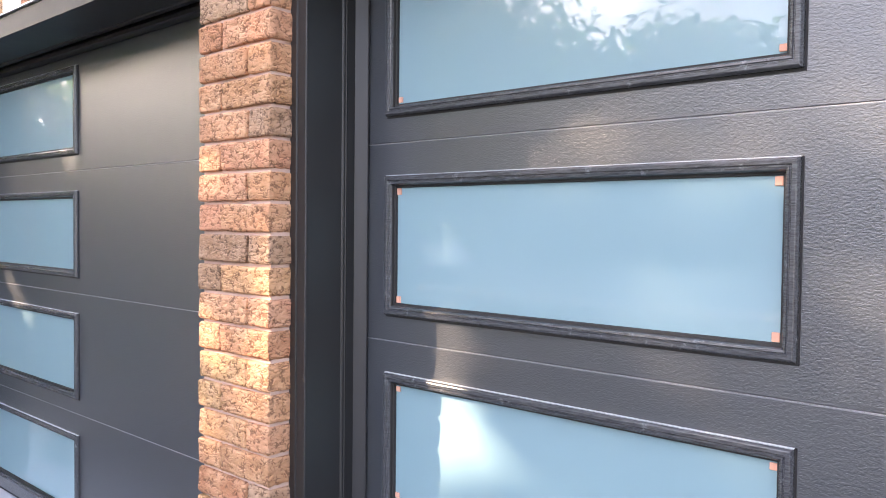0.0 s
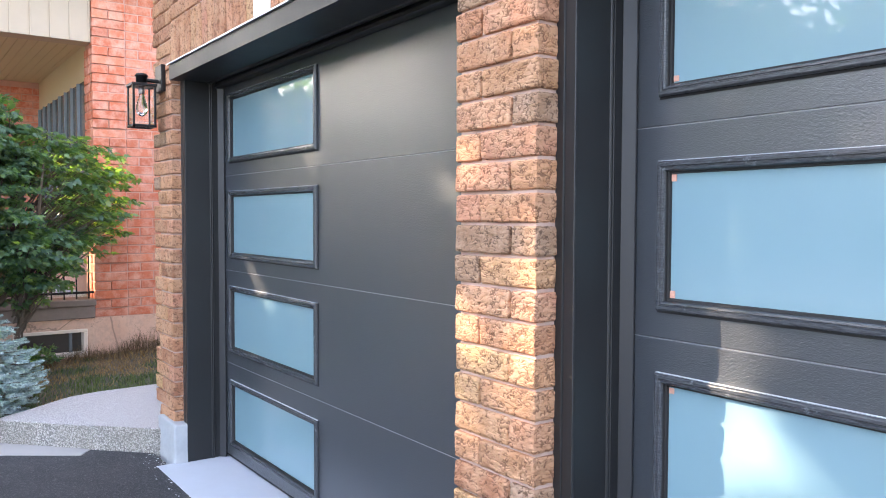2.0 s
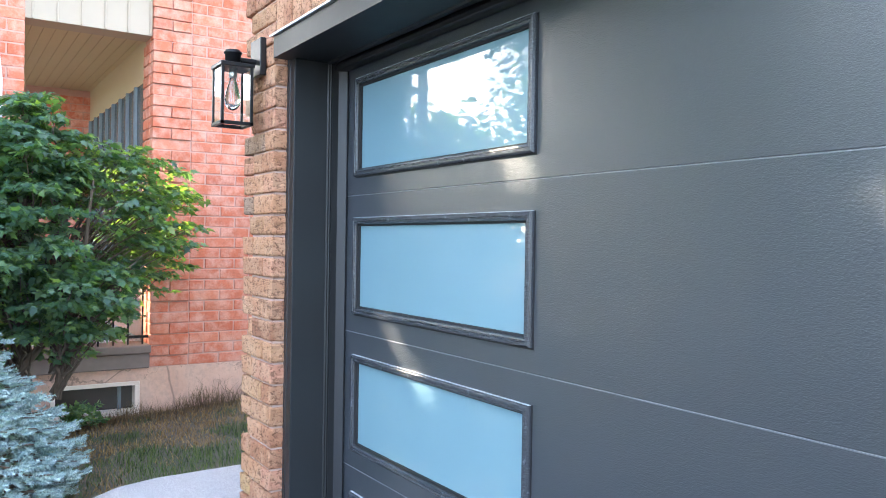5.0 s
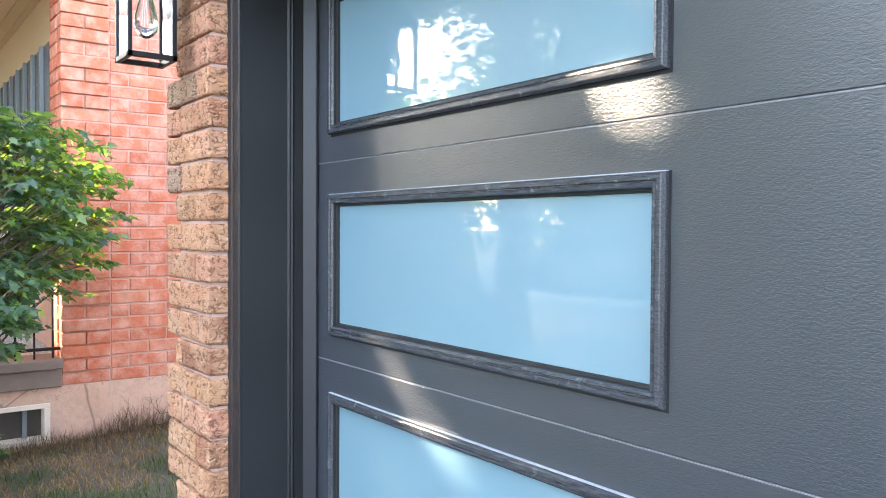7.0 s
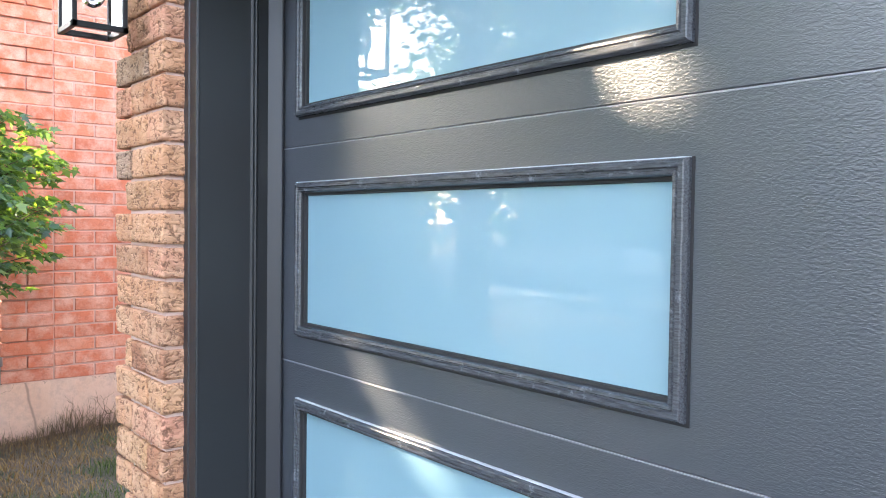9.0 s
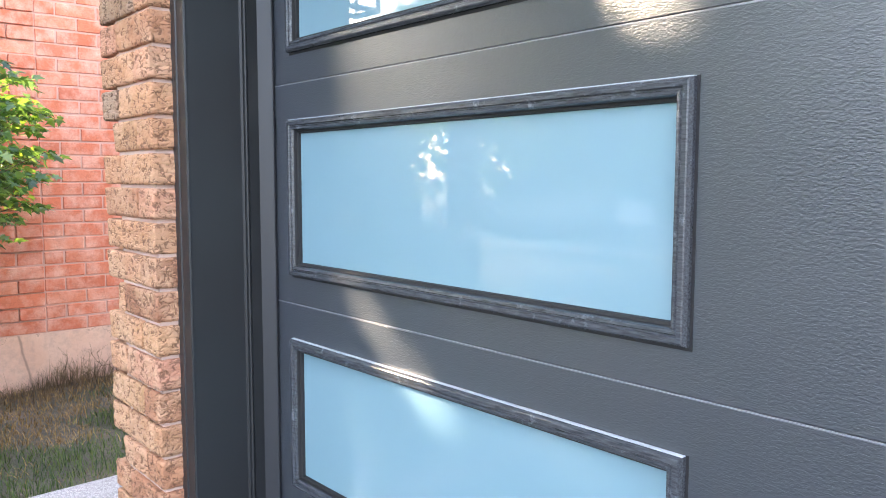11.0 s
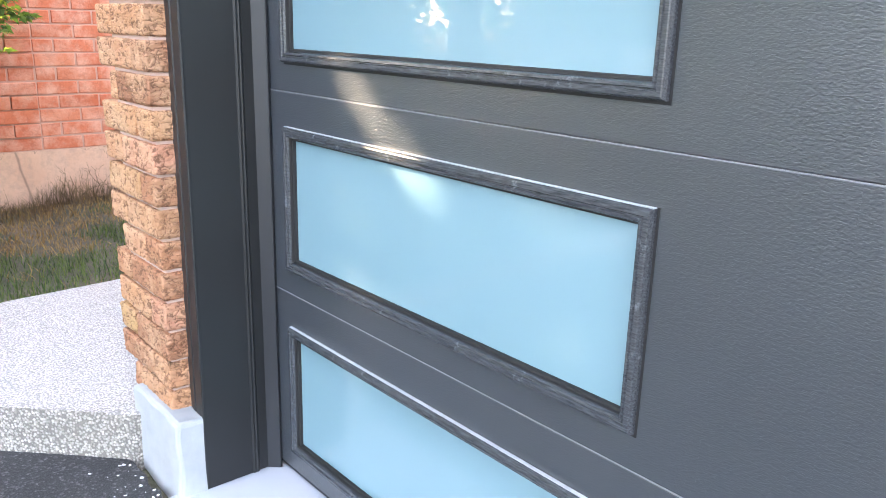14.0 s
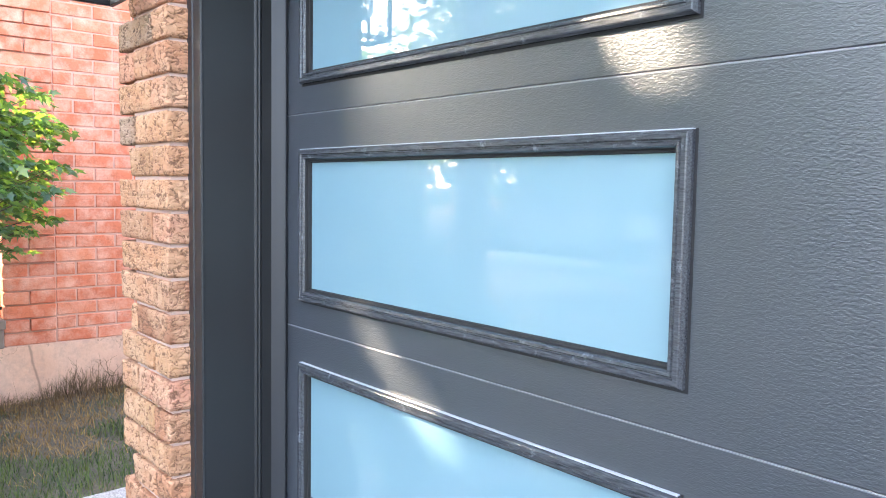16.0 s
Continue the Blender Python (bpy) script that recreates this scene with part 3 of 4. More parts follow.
    # a thin pale strip along each joint between sections
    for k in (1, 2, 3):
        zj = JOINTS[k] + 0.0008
        sub("joint_edge", block((x0, DOOR_Y + 0.0006, zj - 0.0024), (x1, DOOR_Y + 0.006, zj - 0.0006)), JOINT_PALE, label="thin pale strip along the section joint")
    sub("bottom_seal", block((x0, DOOR_Y + 0.008, 0.0), (x1, DOOR_Y + 0.040, 0.021), 0.006), RUBBER, label="black rubber bottom seal")
    return door


garage_door(JAMB_LEFT - 0.03, JAMB_MID_LEFT + 0.03, (-4.476, -3.393), False)
garage_door(JAMB_MID_RIGHT - 0.03, JAMB_RIGHT + 0.03, (-1.506, -0.448), True)


# ---- casings, heads and stops ----
def door_trim(left, right, brick_left, brick_right, front):
    """Clad casing and jamb at both sides, a clad head and the weather stop."""
    trim = empty("door_trim", ((left + right) / 2, BRICK_Y, 0), kind="structure", label="charcoal metal-clad jambs and head round the garage door", category="trim")
    inv = Matrix.Translation(-trim.location)

    def sub(name, bm, material, label=""):
        bm.transform(inv)
        return part(name, bm, material, trim, label)

    for x, out, s in ((left, brick_left, 1), (right, brick_right, -1)):
        # plan of the casing: a flat flange by the brick, a shallow groove, a second flat and a rolled corner; then the jamb with a bead
        e = x - s * 0.54 * abs(x - out)
        f = front
        pts = [(out, f + 0.004), (e - s * 0.003, f - 0.002), (e, f + 0.0035), (e + s * 0.002, f + 0.0035), (e + s * 0.004, f - 0.001), (x - s * 0.0050, f - 0.0040), (x - s * 0.0022, f - 0.0048), (x, f - 0.0035), (x + s * 0.0008, f - 0.0005), (x, f + 0.003),
               (x, 1.398), (x + s * 0.003, 1.400), (x + s * 0.0045, 1.403), (x + s * 0.003, 1.406), (x + s * 0.003, 1.409), (x + s * 0.0045, 1.412), (x + s * 0.003, 1.416), (x - s * 0.002, 1.420), (x - s * 0.002, 1.475), (out, 1.475)]
        pts = pts if s > 0 else pts[::-1]
        sub("jamb", extrude_plan(pts, 0.0, 2.135), CASING)
        stop = [(x - s * 0.004, 1.448), (x - s * 0.001, 1.446), (x + s * 0.0225, 1.4705), (x + s * 0.0235, 1.4730), (x + s * 0.021, 1.4795), (x - s * 0.004, 1.4795)]
        stop = stop if s > 0 else stop[::-1]
        sub("weather_stop", extrude_plan(stop, 0.0, 2.112), STOP, "vinyl weather strip beside the door")
    head = [(1.196, 2.118), (1.196, 2.196), (1.262, 2.203), (1.475, 2.203), (1.475, 2.140), (1.412, 2.112), (1.395, 2.112), (1.39, 2.118)]
    sub("head_cladding", extrude_x(head, brick_left + 0.045, brick_right - 0.045), CASING)
    stop = [(1.434, 2.108), (1.434, 2.094), (1.440, 2.090), (1.470, 2.088), (1.4795, 2.092), (1.4795, 2.112), (1.45, 2.130)]
    sub("weather_stop", extrude_x(stop, left, right), CASING, "vinyl weather strip above the door")
    flash = [(1.184, 2.199), (1.184, 2.206), (1.190, 2.2085), (1.27, 2.2085), (1.27, 2.2045), (1.192, 2.2035), (1.189, 2.199)]
    sub("drip_flashing", extrude_x(flash, brick_left + 0.03, brick_right - 0.03), WHITEMETAL, "thin white metal drip flashing")
    return trim


door_trim(JAMB_LEFT, JAMB_MID_LEFT, -4.668, -1.98, 1.266)
door_trim(JAMB_MID_RIGHT, JAMB_RIGHT, -1.675, 0.96, 1.282)

# white board on the brick above the door
bm = block((-3.415, BRICK_Y - 0.022, 2.212), (-3.275, BRICK_Y - 0.001, 2.56), 0.004)
tagged(part("sign_board", bm, WHITEMETAL), "plain white upright board fixed to the brick", "sign")


# ---- wall lantern ----
def wall_lantern():
    x0, x1, y0, y1, z0, z1 = -4.868, -4.742, 1.034, 1.160, 1.872, 2.106
    cx, cy = (x0 + x1) / 2, (y0 + y1) / 2
    lamp = empty("wall_lantern", (cx, BRICK_Y, 2.12), label="black metal box lantern with clear glass on the brick pier", category="wall lamp")
    inv = Matrix.Translation(-lamp.location)

    def sub(name, bm, material, label="", parent=lamp):
        bm.transform(inv)
        return part(name, bm, material, parent, label)

    sub("backplate", block((cx - 0.058, BRICK_Y - 0.026, 2.075), (cx + 0.058, BRICK_Y - 0.001, 2.225), 0.003), LAMPBLACK)
    bar = 0.011
    for px in (x0, x1 - bar):
        for py in (y0, y1 - bar):
            sub("post", block((px, py, z0), (px + bar, py + bar, z1), 0.001), LAMPBLACK)
    base = bmesh.new()
    for lo, hi in (((x0, y0), (x1, y0 + bar)), ((x0, y1 - bar), (x1, y1)), ((x0, y0), (x0 + bar, y1)), ((x1 - bar, y0), (x1, y1))):
        block((lo[0] - 0.001, lo[1] - 0.001, z0 - 0.004), (hi[0] + 0.001, hi[1] + 0.001, z0 + 0.010), 0.001, base)
    sub("bottom_frame", base, LAMPBLACK)
    sub("roof", block((x0 - 0.004, y0 - 0.004, z1 - 0.012), (x1 + 0.004, y1 + 0.004, z1 + 0.004), 0.002), LAMPBLACK)
    sub("neck", lathe([(0.030, z1 + 0.003), (0.030, z1 + 0.046), (0.036, z1 + 0.048), (0.036, z1 + 0.054), (0.029, z1 + 0.056), (0.029, z1 + 0.062), (0.012, z1 + 0.066)], centre=(cx, cy)), LAMPBLACK)
    sub("arm", tube([(cx, cy + 0.02, z1 + 0.028), (cx, BRICK_Y - 0.02, z1 + 0.028)], [0.011, 0.011], 12), LAMPBLACK)
    for lo, hi in (((x0 + 0.004, y0 + 0.011), (x0 + 0.007, y1 - 0.011)), ((x1 - 0.007, y0 + 0.011), (x1 - 0.004, y1 - 0.011)), ((x0 + 0.011, y0 + 0.004), (x1 - 0.011, y0 + 0.007)), ((x0 + 0.011, y1 - 0.007), (x1 - 0.011, y1 - 0.004))):
        pane = sub("glass_pane", block((lo[0], lo[1], z0 + 0.008), (hi[0], hi[1], z1 - 0.010)), LAMPGLASS, "clear glass pane")
        pane.visible_shadow = False
    sub("socket", lathe([(0.016, z1 - 0.012), (0.016, z1 - 0.045), (0.013, z1 - 0.048)], 16, centre=(cx, cy)), BRASS, "metal bulb holder")
    prof = [(0.012, z1 - 0.046), (0.014, z1 - 0.06), (0.022, z1 - 0.085), (0.030, z1 - 0.115), (0.032, z1 - 0.135), (0.028, z1 - 0.155), (0.016, z1 - 0.170), (0.004, z1 - 0.175)]
    bulb = sub("bulb", lathe(prof, 20, centre=(cx, cy)), BULBGLASS, "clear teardrop filament bulb")
    bulb.visible_shadow = False
    wire = bmesh.new()
    for a in range(4):
        ca, sa = 0.008 * math.cos(a * 1.57), 0.008 * math.sin(a * 1.57)
        tube([(cx + ca * 0.4, cy + sa * 0.4, z1 - 0.06), (cx + ca, cy + sa, z1 - 0.14)], [0.0007, 0.0007], 5, wire)
    sub("filament", wire, BRASS)
    return lamp


wall_lantern()

# ---- neighbouring house ----
NX = -7.98
house = empty("house", (NX, 1.464, 0), label="red brick house with a covered porch and pink parged foundation", category="house")
hinv = Matrix.Translation((-NX, -1.5, 0))


def hpart(name, bm, material, label="", parent=house):
    bm.transform(hinv)
    return part(name, bm, material, parent, label)


hpart("foundation", block((NX - 0.30, 0.20, -0.2), (NX, 0.845, 0.43)), STUCCO, "pinkish parged concrete foundation")
hpart("foundation", block((NX - 0.30, 1.455, -0.2), (NX, 9.0, 0.43)), STUCCO, "pinkish parged concrete foundation")
hpart("foundation", block((NX - 0.30, 0.845, -0.2), (NX, 1.455, 0.085)), STUCCO, "pinkish parged concrete foundation")
hpart("foundation", block((NX - 0.30, 0.845, 0.335), (NX, 1.455, 0.43)), STUCCO, "pinkish parged concrete foundation")
bw = hpart("basement_window", block((NX - 0.12, 0.845, 0.085), (NX - 0.10, 1.455, 0.335)), CELLARPANE, "low sliding basement window in a white frame")
frame_bm = bmesh.new()
for lo, hi in (((0.845, 0.085), (1.455, 0.118)), ((0.845, 0.305), (1.455, 0.335)), ((0.845, 0.118), (0.875, 0.305)), ((1.420, 0.118), (1.455, 0.305))):
    block((NX - 0.10, lo[0], lo[1]), (NX + 0.008, hi[0], hi[1]), 0.003, frame_bm)
hpart("window_frame", frame_bm, CREAM, "cream painted frame", bw).parent = bw
sash = block((NX - 0.085, 1.31, 0.112), (NX - 0.06, 1.335, 0.308), 0.002)
hpart("sash", sash, CURTAIN, "", bw)
for yy in ((0.16, 0.52), (0.525, 0.93), (0.935, 1.524)):
    hpart("coping_stone", block((NX - 0.25, yy[0], 0.432), (NX + 0.030, yy[1] - 0.004, 0.546), 0.006), SILLSTONE, "brown-grey stone course")
for yy in ((0.15, 0.66), (0.665, 1.12), (1.125, 1.530)):
    hpart("sill_stone", block((NX - 0.27, yy[0], 0.548), (NX + 0.050, yy[1] - 0.003, 0.606), 0.006), SILLSTONE, "brown-grey stone sill")
# side wall, porch column, front wall: mortar bodies that carry the bricks
hpart("side_wall", block((NX - 0.30, 1.532, 0.43), (NX - 0.004, 9.0, 4.2)), REDMORTAR, "pale mortar behind red bricks")
hpart("porch_column", block((NX - 0.24, 0.326, 0.606), (NX - 0.004, 0.654, 4.2)), REDMORTAR, "pale mortar behind red bricks")
hpart("front_wall", block((-14.0, 1.56, 0.0), (NX - 0.30, 1.80, 4.2)), REDMORTAR, "red brick front wall in the porch")
hpart("porch_floor", block((-12.5, 0.30, 0.0), (NX - 0.31, 1.56, 0.60)), AGG, "concrete porch floor")
hpart("porch_beam", block((NX - 0.24, 0.66, 2.962), (NX - 0.02, 1.522, 3.6)), SIDING, "cream panelled porch beam")
for k in range(6):
    hpart("batten", block((NX - 0.02, 0.70 + 0.16 * k, 2.966), (NX - 0.008, 0.712 + 0.16 * k, 3.55), 0.002), SIDING)
hpart("porch_beam", block((-12.5, 0.40, 2.962), (NX - 0.24, 0.62, 3.6)), SIDING, "cream panelled porch beam")
outline = [(1.57, 3.03), (0.40, 3.03)]
for k in range(14):
    outline += [(0.40 + 0.084 * k, 3.0), (0.478 + 0.084 * k, 3.0), (0.481 + 0.084 * k, 3.006)]
soff = extrude_x(outline, -12.5, NX - 0.24)
hpart("garage_wing", block((-14.0, -1.6, 0.0), (-12.64, 0.92, 3.4)), LAP, "tan lap-sided wing beyond the porch")
for k in range(22):
    lap = bmesh.new()
    z = 0.05 + 0.15 * k
    row = [(-12.64, z), (-12.612, z), (-12.632, z + 0.148), (-12.64, z + 0.148)]
    near = [lap.verts.new((x, -1.6, zz)) for x, zz in row]
    far = [lap.verts.new((x, 0.92, zz)) for x, zz in row]
    for i in range(4):
        lap.faces.new((near[i], near[(i + 1) % 4], far[(i + 1) % 4], far[i]))
    lap.faces.new(near[::-1])
    lap.faces.new(far)
    hpart("lap_board", lap, LAP)
hpart("porch_ceiling", soff, BEIGE, "cream boarded porch ceiling")
hpart("frieze", block((-12.5, 1.535, 2.66), (NX - 0.31, 1.558, 3.0)), BEIGE, "cream board above the window")
pw = hpart("porch_window", block((-10.98, 1.530, 1.2), (NX - 0.34, 1.545, 2.66)), DARKPANE, "tall dim window with grey curtains")
for k in range(8):
    hpart("mullion", block((-10.9 + 0.33 * k, 1.505, 1.2), (-10.86 + 0.33 * k, 1.530, 2.66), 0.003), CURTAIN, "", pw)
hpart("entry_bay", block((-14.0, 0.92, 0.6), (-11.012, 1.558, 3.0)), REDMORTAR, "red brick wall beside the porch window")
down = tube([(NX + 0.02, 0.10, 3.0), (NX + 0.06, 0.22, 2.85), (NX + 0.06, 0.36, 2.80), (NX + 0.06, 0.46, 2.70), (NX + 0.06, 0.48, 2.5), (NX + 0.06, 0.48, 0.2)], [0.042] * 6, 12)
for f in down.faces:
    f.smooth = True
hpart("downspout", down, WHITEMETAL, "white metal downspout")
rail = empty("porch_railing", (NX - 0.05, 1.014, 0.606), label="black metal porch railing with slim balusters", category="railing")
rinv = Matrix.Translation((0.05 - NX, -1.05, -0.606))


def rpart(name, bm):
    bm.transform(rinv)
    return part(name, bm, LAMPBLACK, rail)


rpart("rail", block((NX - 0.07, 0.65, 1.46), (NX - 0.03, 1.53, 1.49), 0.004))
rpart("rail", block((NX - 0.065, 0.65, 0.655), (NX - 0.035, 1.53, 0.675), 0.003))
for k in range(8):
    rpart("baluster", block((NX - 0.056, 0.74 + 0.105 * k, 0.606), (NX - 0.044, 0.752 + 0.105 * k, 1.46), 0.001))
hpart("roof", extrude_x([(0.10, 3.6), (9.4, 3.6), (4.6, 6.4)], -14.5, NX + 0.35), ASPH, "dark shingled roof")


# ---- plants ----
# gaps are cut in the crown to aim sun here: x, z and radius of the lit spots on the doors and on the pillar
SPOTS_DOOR = ((-3.50, 1.640, -0.018), (-3.44, 1.636, -0.018), (-3.66, 1.62, -0.04),
              (-4.166, 1.092, -0.006), (-4.105, 1.020, 0.0), (-3.985, 0.955, -0.020), (-3.962, 0.930, -0.016),
              (-2.37, 1.45, 0.0), (-1.30, 1.13, 0.0), (-1.265, 1.07, 0.0), (-1.285, 0.95, -0.015), (-1.265, 0.845, 0.02), (-1.175, 0.845, 0.0), (-1.20, 0.79, -0.03), (-1.03, 0.80, -0.05))
SPOTS_PILLAR = ((-1.94, 1.49, 0.05), (-1.83, 1.44, 0.02), (-1.95, 1.07, 0.03), (-1.70, 1.02, 0.03), (-1.75, 1.57, 0.02), (-1.90, 0.80, 0.02), (-1.71, 1.82, 0.02), (-1.88, 1.30, -0.02), (-1.74, 1.26, -0.02), (-1.90, 1.70, -0.02), (-1.80, 0.92, -0.02), (-1.86, 0.60, -0.01), (-1.72, 0.70, -0.02), (-1.80, 1.93, -0.02), (-1.95, 0.35, 0.0))
SPOTS_BEYOND = ((-8.20, 1.46, 0.86, 0.16), (-8.16, 1.45, 1.20, 0.24), (-8.14, 1.45, 1.60, 0.26), (-7.30, 1.45, 1.20, 0.34), (-7.30, 1.58, 1.50, 0.36), (-7.30, 1.50, 1.80, 0.30))
BEAMS = [(Vector((x, y, z)), r) for x, y, z, r in SPOTS_BEYOND] + [(Vector((x, DOOR_Y, z)), r) for x, z, r in SPOTS_DOOR] + [(Vector((x, BRICK_Y, z)), r) for x, z, r in SPOTS_PILLAR]


# leaves are left out over a wide part of the crown to put soft light on the near door
THIN_AT, THIN_R = Vector((-0.20, DOOR_Y, 1.35)), 0.56
thin_rnd = random.Random(5)


def in_beam(p, pad):
    d = p - THIN_AT
    if pad and (d - SUN * d.dot(SUN)).length < THIN_R and thin_rnd.random() < 0.74:
        return True
    for q, r in BEAMS:
        d = p - q
        if (d - SUN * d.dot(SUN)).length < r * 0.62 + pad:
            return True
    return False


def maple_leaf_shape(s):
    """Half outline of a lobed leaf in its own plane, tip along +y."""
    return [(0.0, 0.0), (0.30 * s, 0.10 * s), (0.20 * s, 0.28 * s), (0.52 * s, 0.52 * s), (0.22 * s, 0.52 * s), (0.0, 1.05 * s), (-0.22 * s, 0.52 * s), (-0.52 * s, 0.52 * s), (-0.20 * s, 0.28 * s), (-0.30 * s, 0.10 * s)]


def leaf_cloud(name, spots, size, seed, material, droop=0.5, lobed=True, skip=None):
    """Many leaves round twig points; spots: (point, outward, spread, count)."""
    r = random.Random(seed)
    verts, faces = [], []
    for c, out, spread, count in spots:
        for _ in range(count):
            p = Vector(c) + Vector((r.gauss(0, spread), r.gauss(0, spread), r.gauss(0, spread * 0.45)))
            s = size * r.uniform(0.6, 1.25)
            tip = (Vector(out) + Vector((r.gauss(0, 0.6), r.gauss(0, 0.6), r.gauss(-droop, 0.3)))).normalized()
            if skip and skip(p + tip * s * 0.5, s * 0.42):
                continue
            side = tip.cross(Vector((r.gauss(0, 0.45), r.gauss(0, 0.45), 1))).normalized()
            up = side.cross(tip)
            shape = maple_leaf_shape(s) if lobed else [(0, 0), (0.34 * s, 0.4 * s), (0, 1.0 * s), (-0.34 * s, 0.4 * s)]
            b = len(verts)
            for u, v in shape:
                verts.append(p + side * u + tip * v - up * (0.22 * abs(u) + 0.10 * v * v / s))
            n = len(shape)
            if lobed:
                faces.append((b, b + 1, b + 2, b + 8, b + 9))
                faces.append((b + 2, b + 3, b + 4))
                faces.append((b + 8, b + 6, b + 7))
                faces.append((b + 2, b + 4, b + 5, b + 6, b + 8))
            else:
                faces.append((b, b + 1, b + 2, b + 3))
    return raw_mesh(name, verts, faces, material)


def grow(r, start, direction, length, radius, depth, bm, tips, bend=0.35, lift=0.12):
    """A limb that forks; notes its twig ends."""
    p, d = Vector(start), Vector(direction).normalized()
    pts, rad = [p.copy()], [radius]
    steps = 4
    for i in range(steps):
        d = (d + Vector((r.gauss(0, bend), r.gauss(0, bend), r.gauss(lift, bend * 0.5))) * 0.4).normalized()
        p = p + d * length / steps
        pts.append(p.copy())
        rad.append(radius * (1 - 0.45 * (i + 1) / steps))
        if depth <= 1:
            tips.append((p.copy(), d.copy()))
    tube(pts, rad, 7 if depth > 1 else 5, bm)
    if depth:
        for k in range(3):
            a = pts[-1] if k == 0 else pts[r.randint(2, 4)]
            nd_ = (d + Vector((r.gauss(0, 0.75), r.gauss(0, 0.75), r.gauss(0.1, 0.35)))).normalized()
            grow(r, a, nd_, length * r.uniform(0.6, 0.85), radius * 0.5, depth - 1, bm, tips, bend, lift)


def small_maple():
    """Flat sprays of leaves on arching branches, filling two lobes of a loose crown."""
    r = random.Random(11)
    at = Vector((-7.0, 0.55, 0.03))
    tree = empty("maple_tree", at, label="small dense green maple beside the porch", category="tree")
    bm, spots = bmesh.new(), []
    for lean in ((0.0, 0.0), (0.05, 0.12), (-0.03, -0.08)):
        tube([(lean[0] * 0.2 - 0.05, lean[1] * 0.2 - 0.42, -0.1), (lean[0] - 0.03, lean[1] - 0.25, 0.45), (lean[0] * 2, lean[1] * 2.4, 1.0), (lean[0] * 2.4, lean[1] * 3.0, 1.75)], [0.036, 0.028, 0.020, 0.007], 8, bm)
    # middle, half sizes and number of sprays of each lobe
    lobes = (((0.0, -0.05, 1.42), (0.60, 0.42, 0.72), 108, 2), ((0.05, -0.45, 1.28), (0.60, 0.50, 0.74), 62, 2), ((0.0, 0.04, 1.86), (0.42, 0.34, 0.38), 44, 2), ((-0.12, 0.58, 1.55), (0.28, 0.32, 0.48), 34, 1), ((-0.25, 0.90, 1.40), (0.25, 0.22, 0.48), 26, 1), ((0.10, 0.26, 0.98), (0.42, 0.42, 0.30), 36, 2), ((-0.78, 0.82, 1.36), (0.12, 0.26, 0.56), 28, 1))
    for mid, half, count, many in lobes:
        made = 0
        while made < count:
            v = Vector((r.gauss(0, 1), r.gauss(0, 1), r.gauss(0, 1))).normalized() * r.uniform(0.2, 1.0) ** 0.4
            end = Vector([mid[i] + v[i] * half[i] for i in range(3)])
            if end.z < 0.60 + max(0.0, end.y - 0.15) * 0.50:
                continue
            made += 1
            root = Vector((r.uniform(-0.02, 0.05), 0.16 * (end.y > 0.1) + r.uniform(-0.02, 0.04), max(0.4, end.z - r.uniform(0.25, 0.6) * (0.4 + math.hypot(end.x, end.y)))))
            flat = Vector((end.x, end.y - root.y, 0))
            out = flat.normalized() if flat.length > 0.05 else Vector((1, 0, 0))
            pts = []
            for i in range(9):
                u = i / 8
                pts.append(root.lerp(end, u) + Vector((0, 0, 0.16 * flat.length * math.sin(u * 2.6))) + Vector((r.gauss(0, 0.008), r.gauss(0, 0.008), 0)))
            tube(pts, [0.008 - 0.0008 * i for i in range(9)], 5, bm)
            across = Vector((-out.y, out.x, 0))
            tilt = r.uniform(-0.45, 0.25)
            # a flat fan of paired leaves along the last part of the branch
            size = r.uniform(0.16, 0.27)
            for i in range(7):
                u = i / 6
                mid_p = pts[8] - out * size * (1 - u) + Vector((0, 0, -tilt * size * (1 - u) * 0.5))
                width = size * 0.72 * math.sin(0.35 + 2.4 * u)
                for side in (-1, 1):
                    for j in range(3):
                        w = width * (j + 0.35) / 3
                        p = mid_p + across * side * w + out * w * 0.35 - Vector((0, 0, w * 0.30))
                        spots.append((p, (out + across * side * (0.35 + 0.5 * (1 - u))).normalized(), 0.026, many))
            spots.append((pts[8], out, 0.015, 3))
    part("trunk", bm, BARK, tree)

    def before_light(p, pad):
        for x, y, z, rad in SPOTS_BEYOND[:3]:
            d = p + at - Vector((x, y, z))
            k = d.dot(SUN)
            if k > 0.10 and (d - SUN * k).length < rad * 0.8:
                return True
        return False

    crown = leaf_cloud("crown", spots, 0.058, 5, MAPLE, 0.45, True, before_light)
    part("crown", crown, MAPLE, tree, "dense layered lobed green leaves")


small_maple()


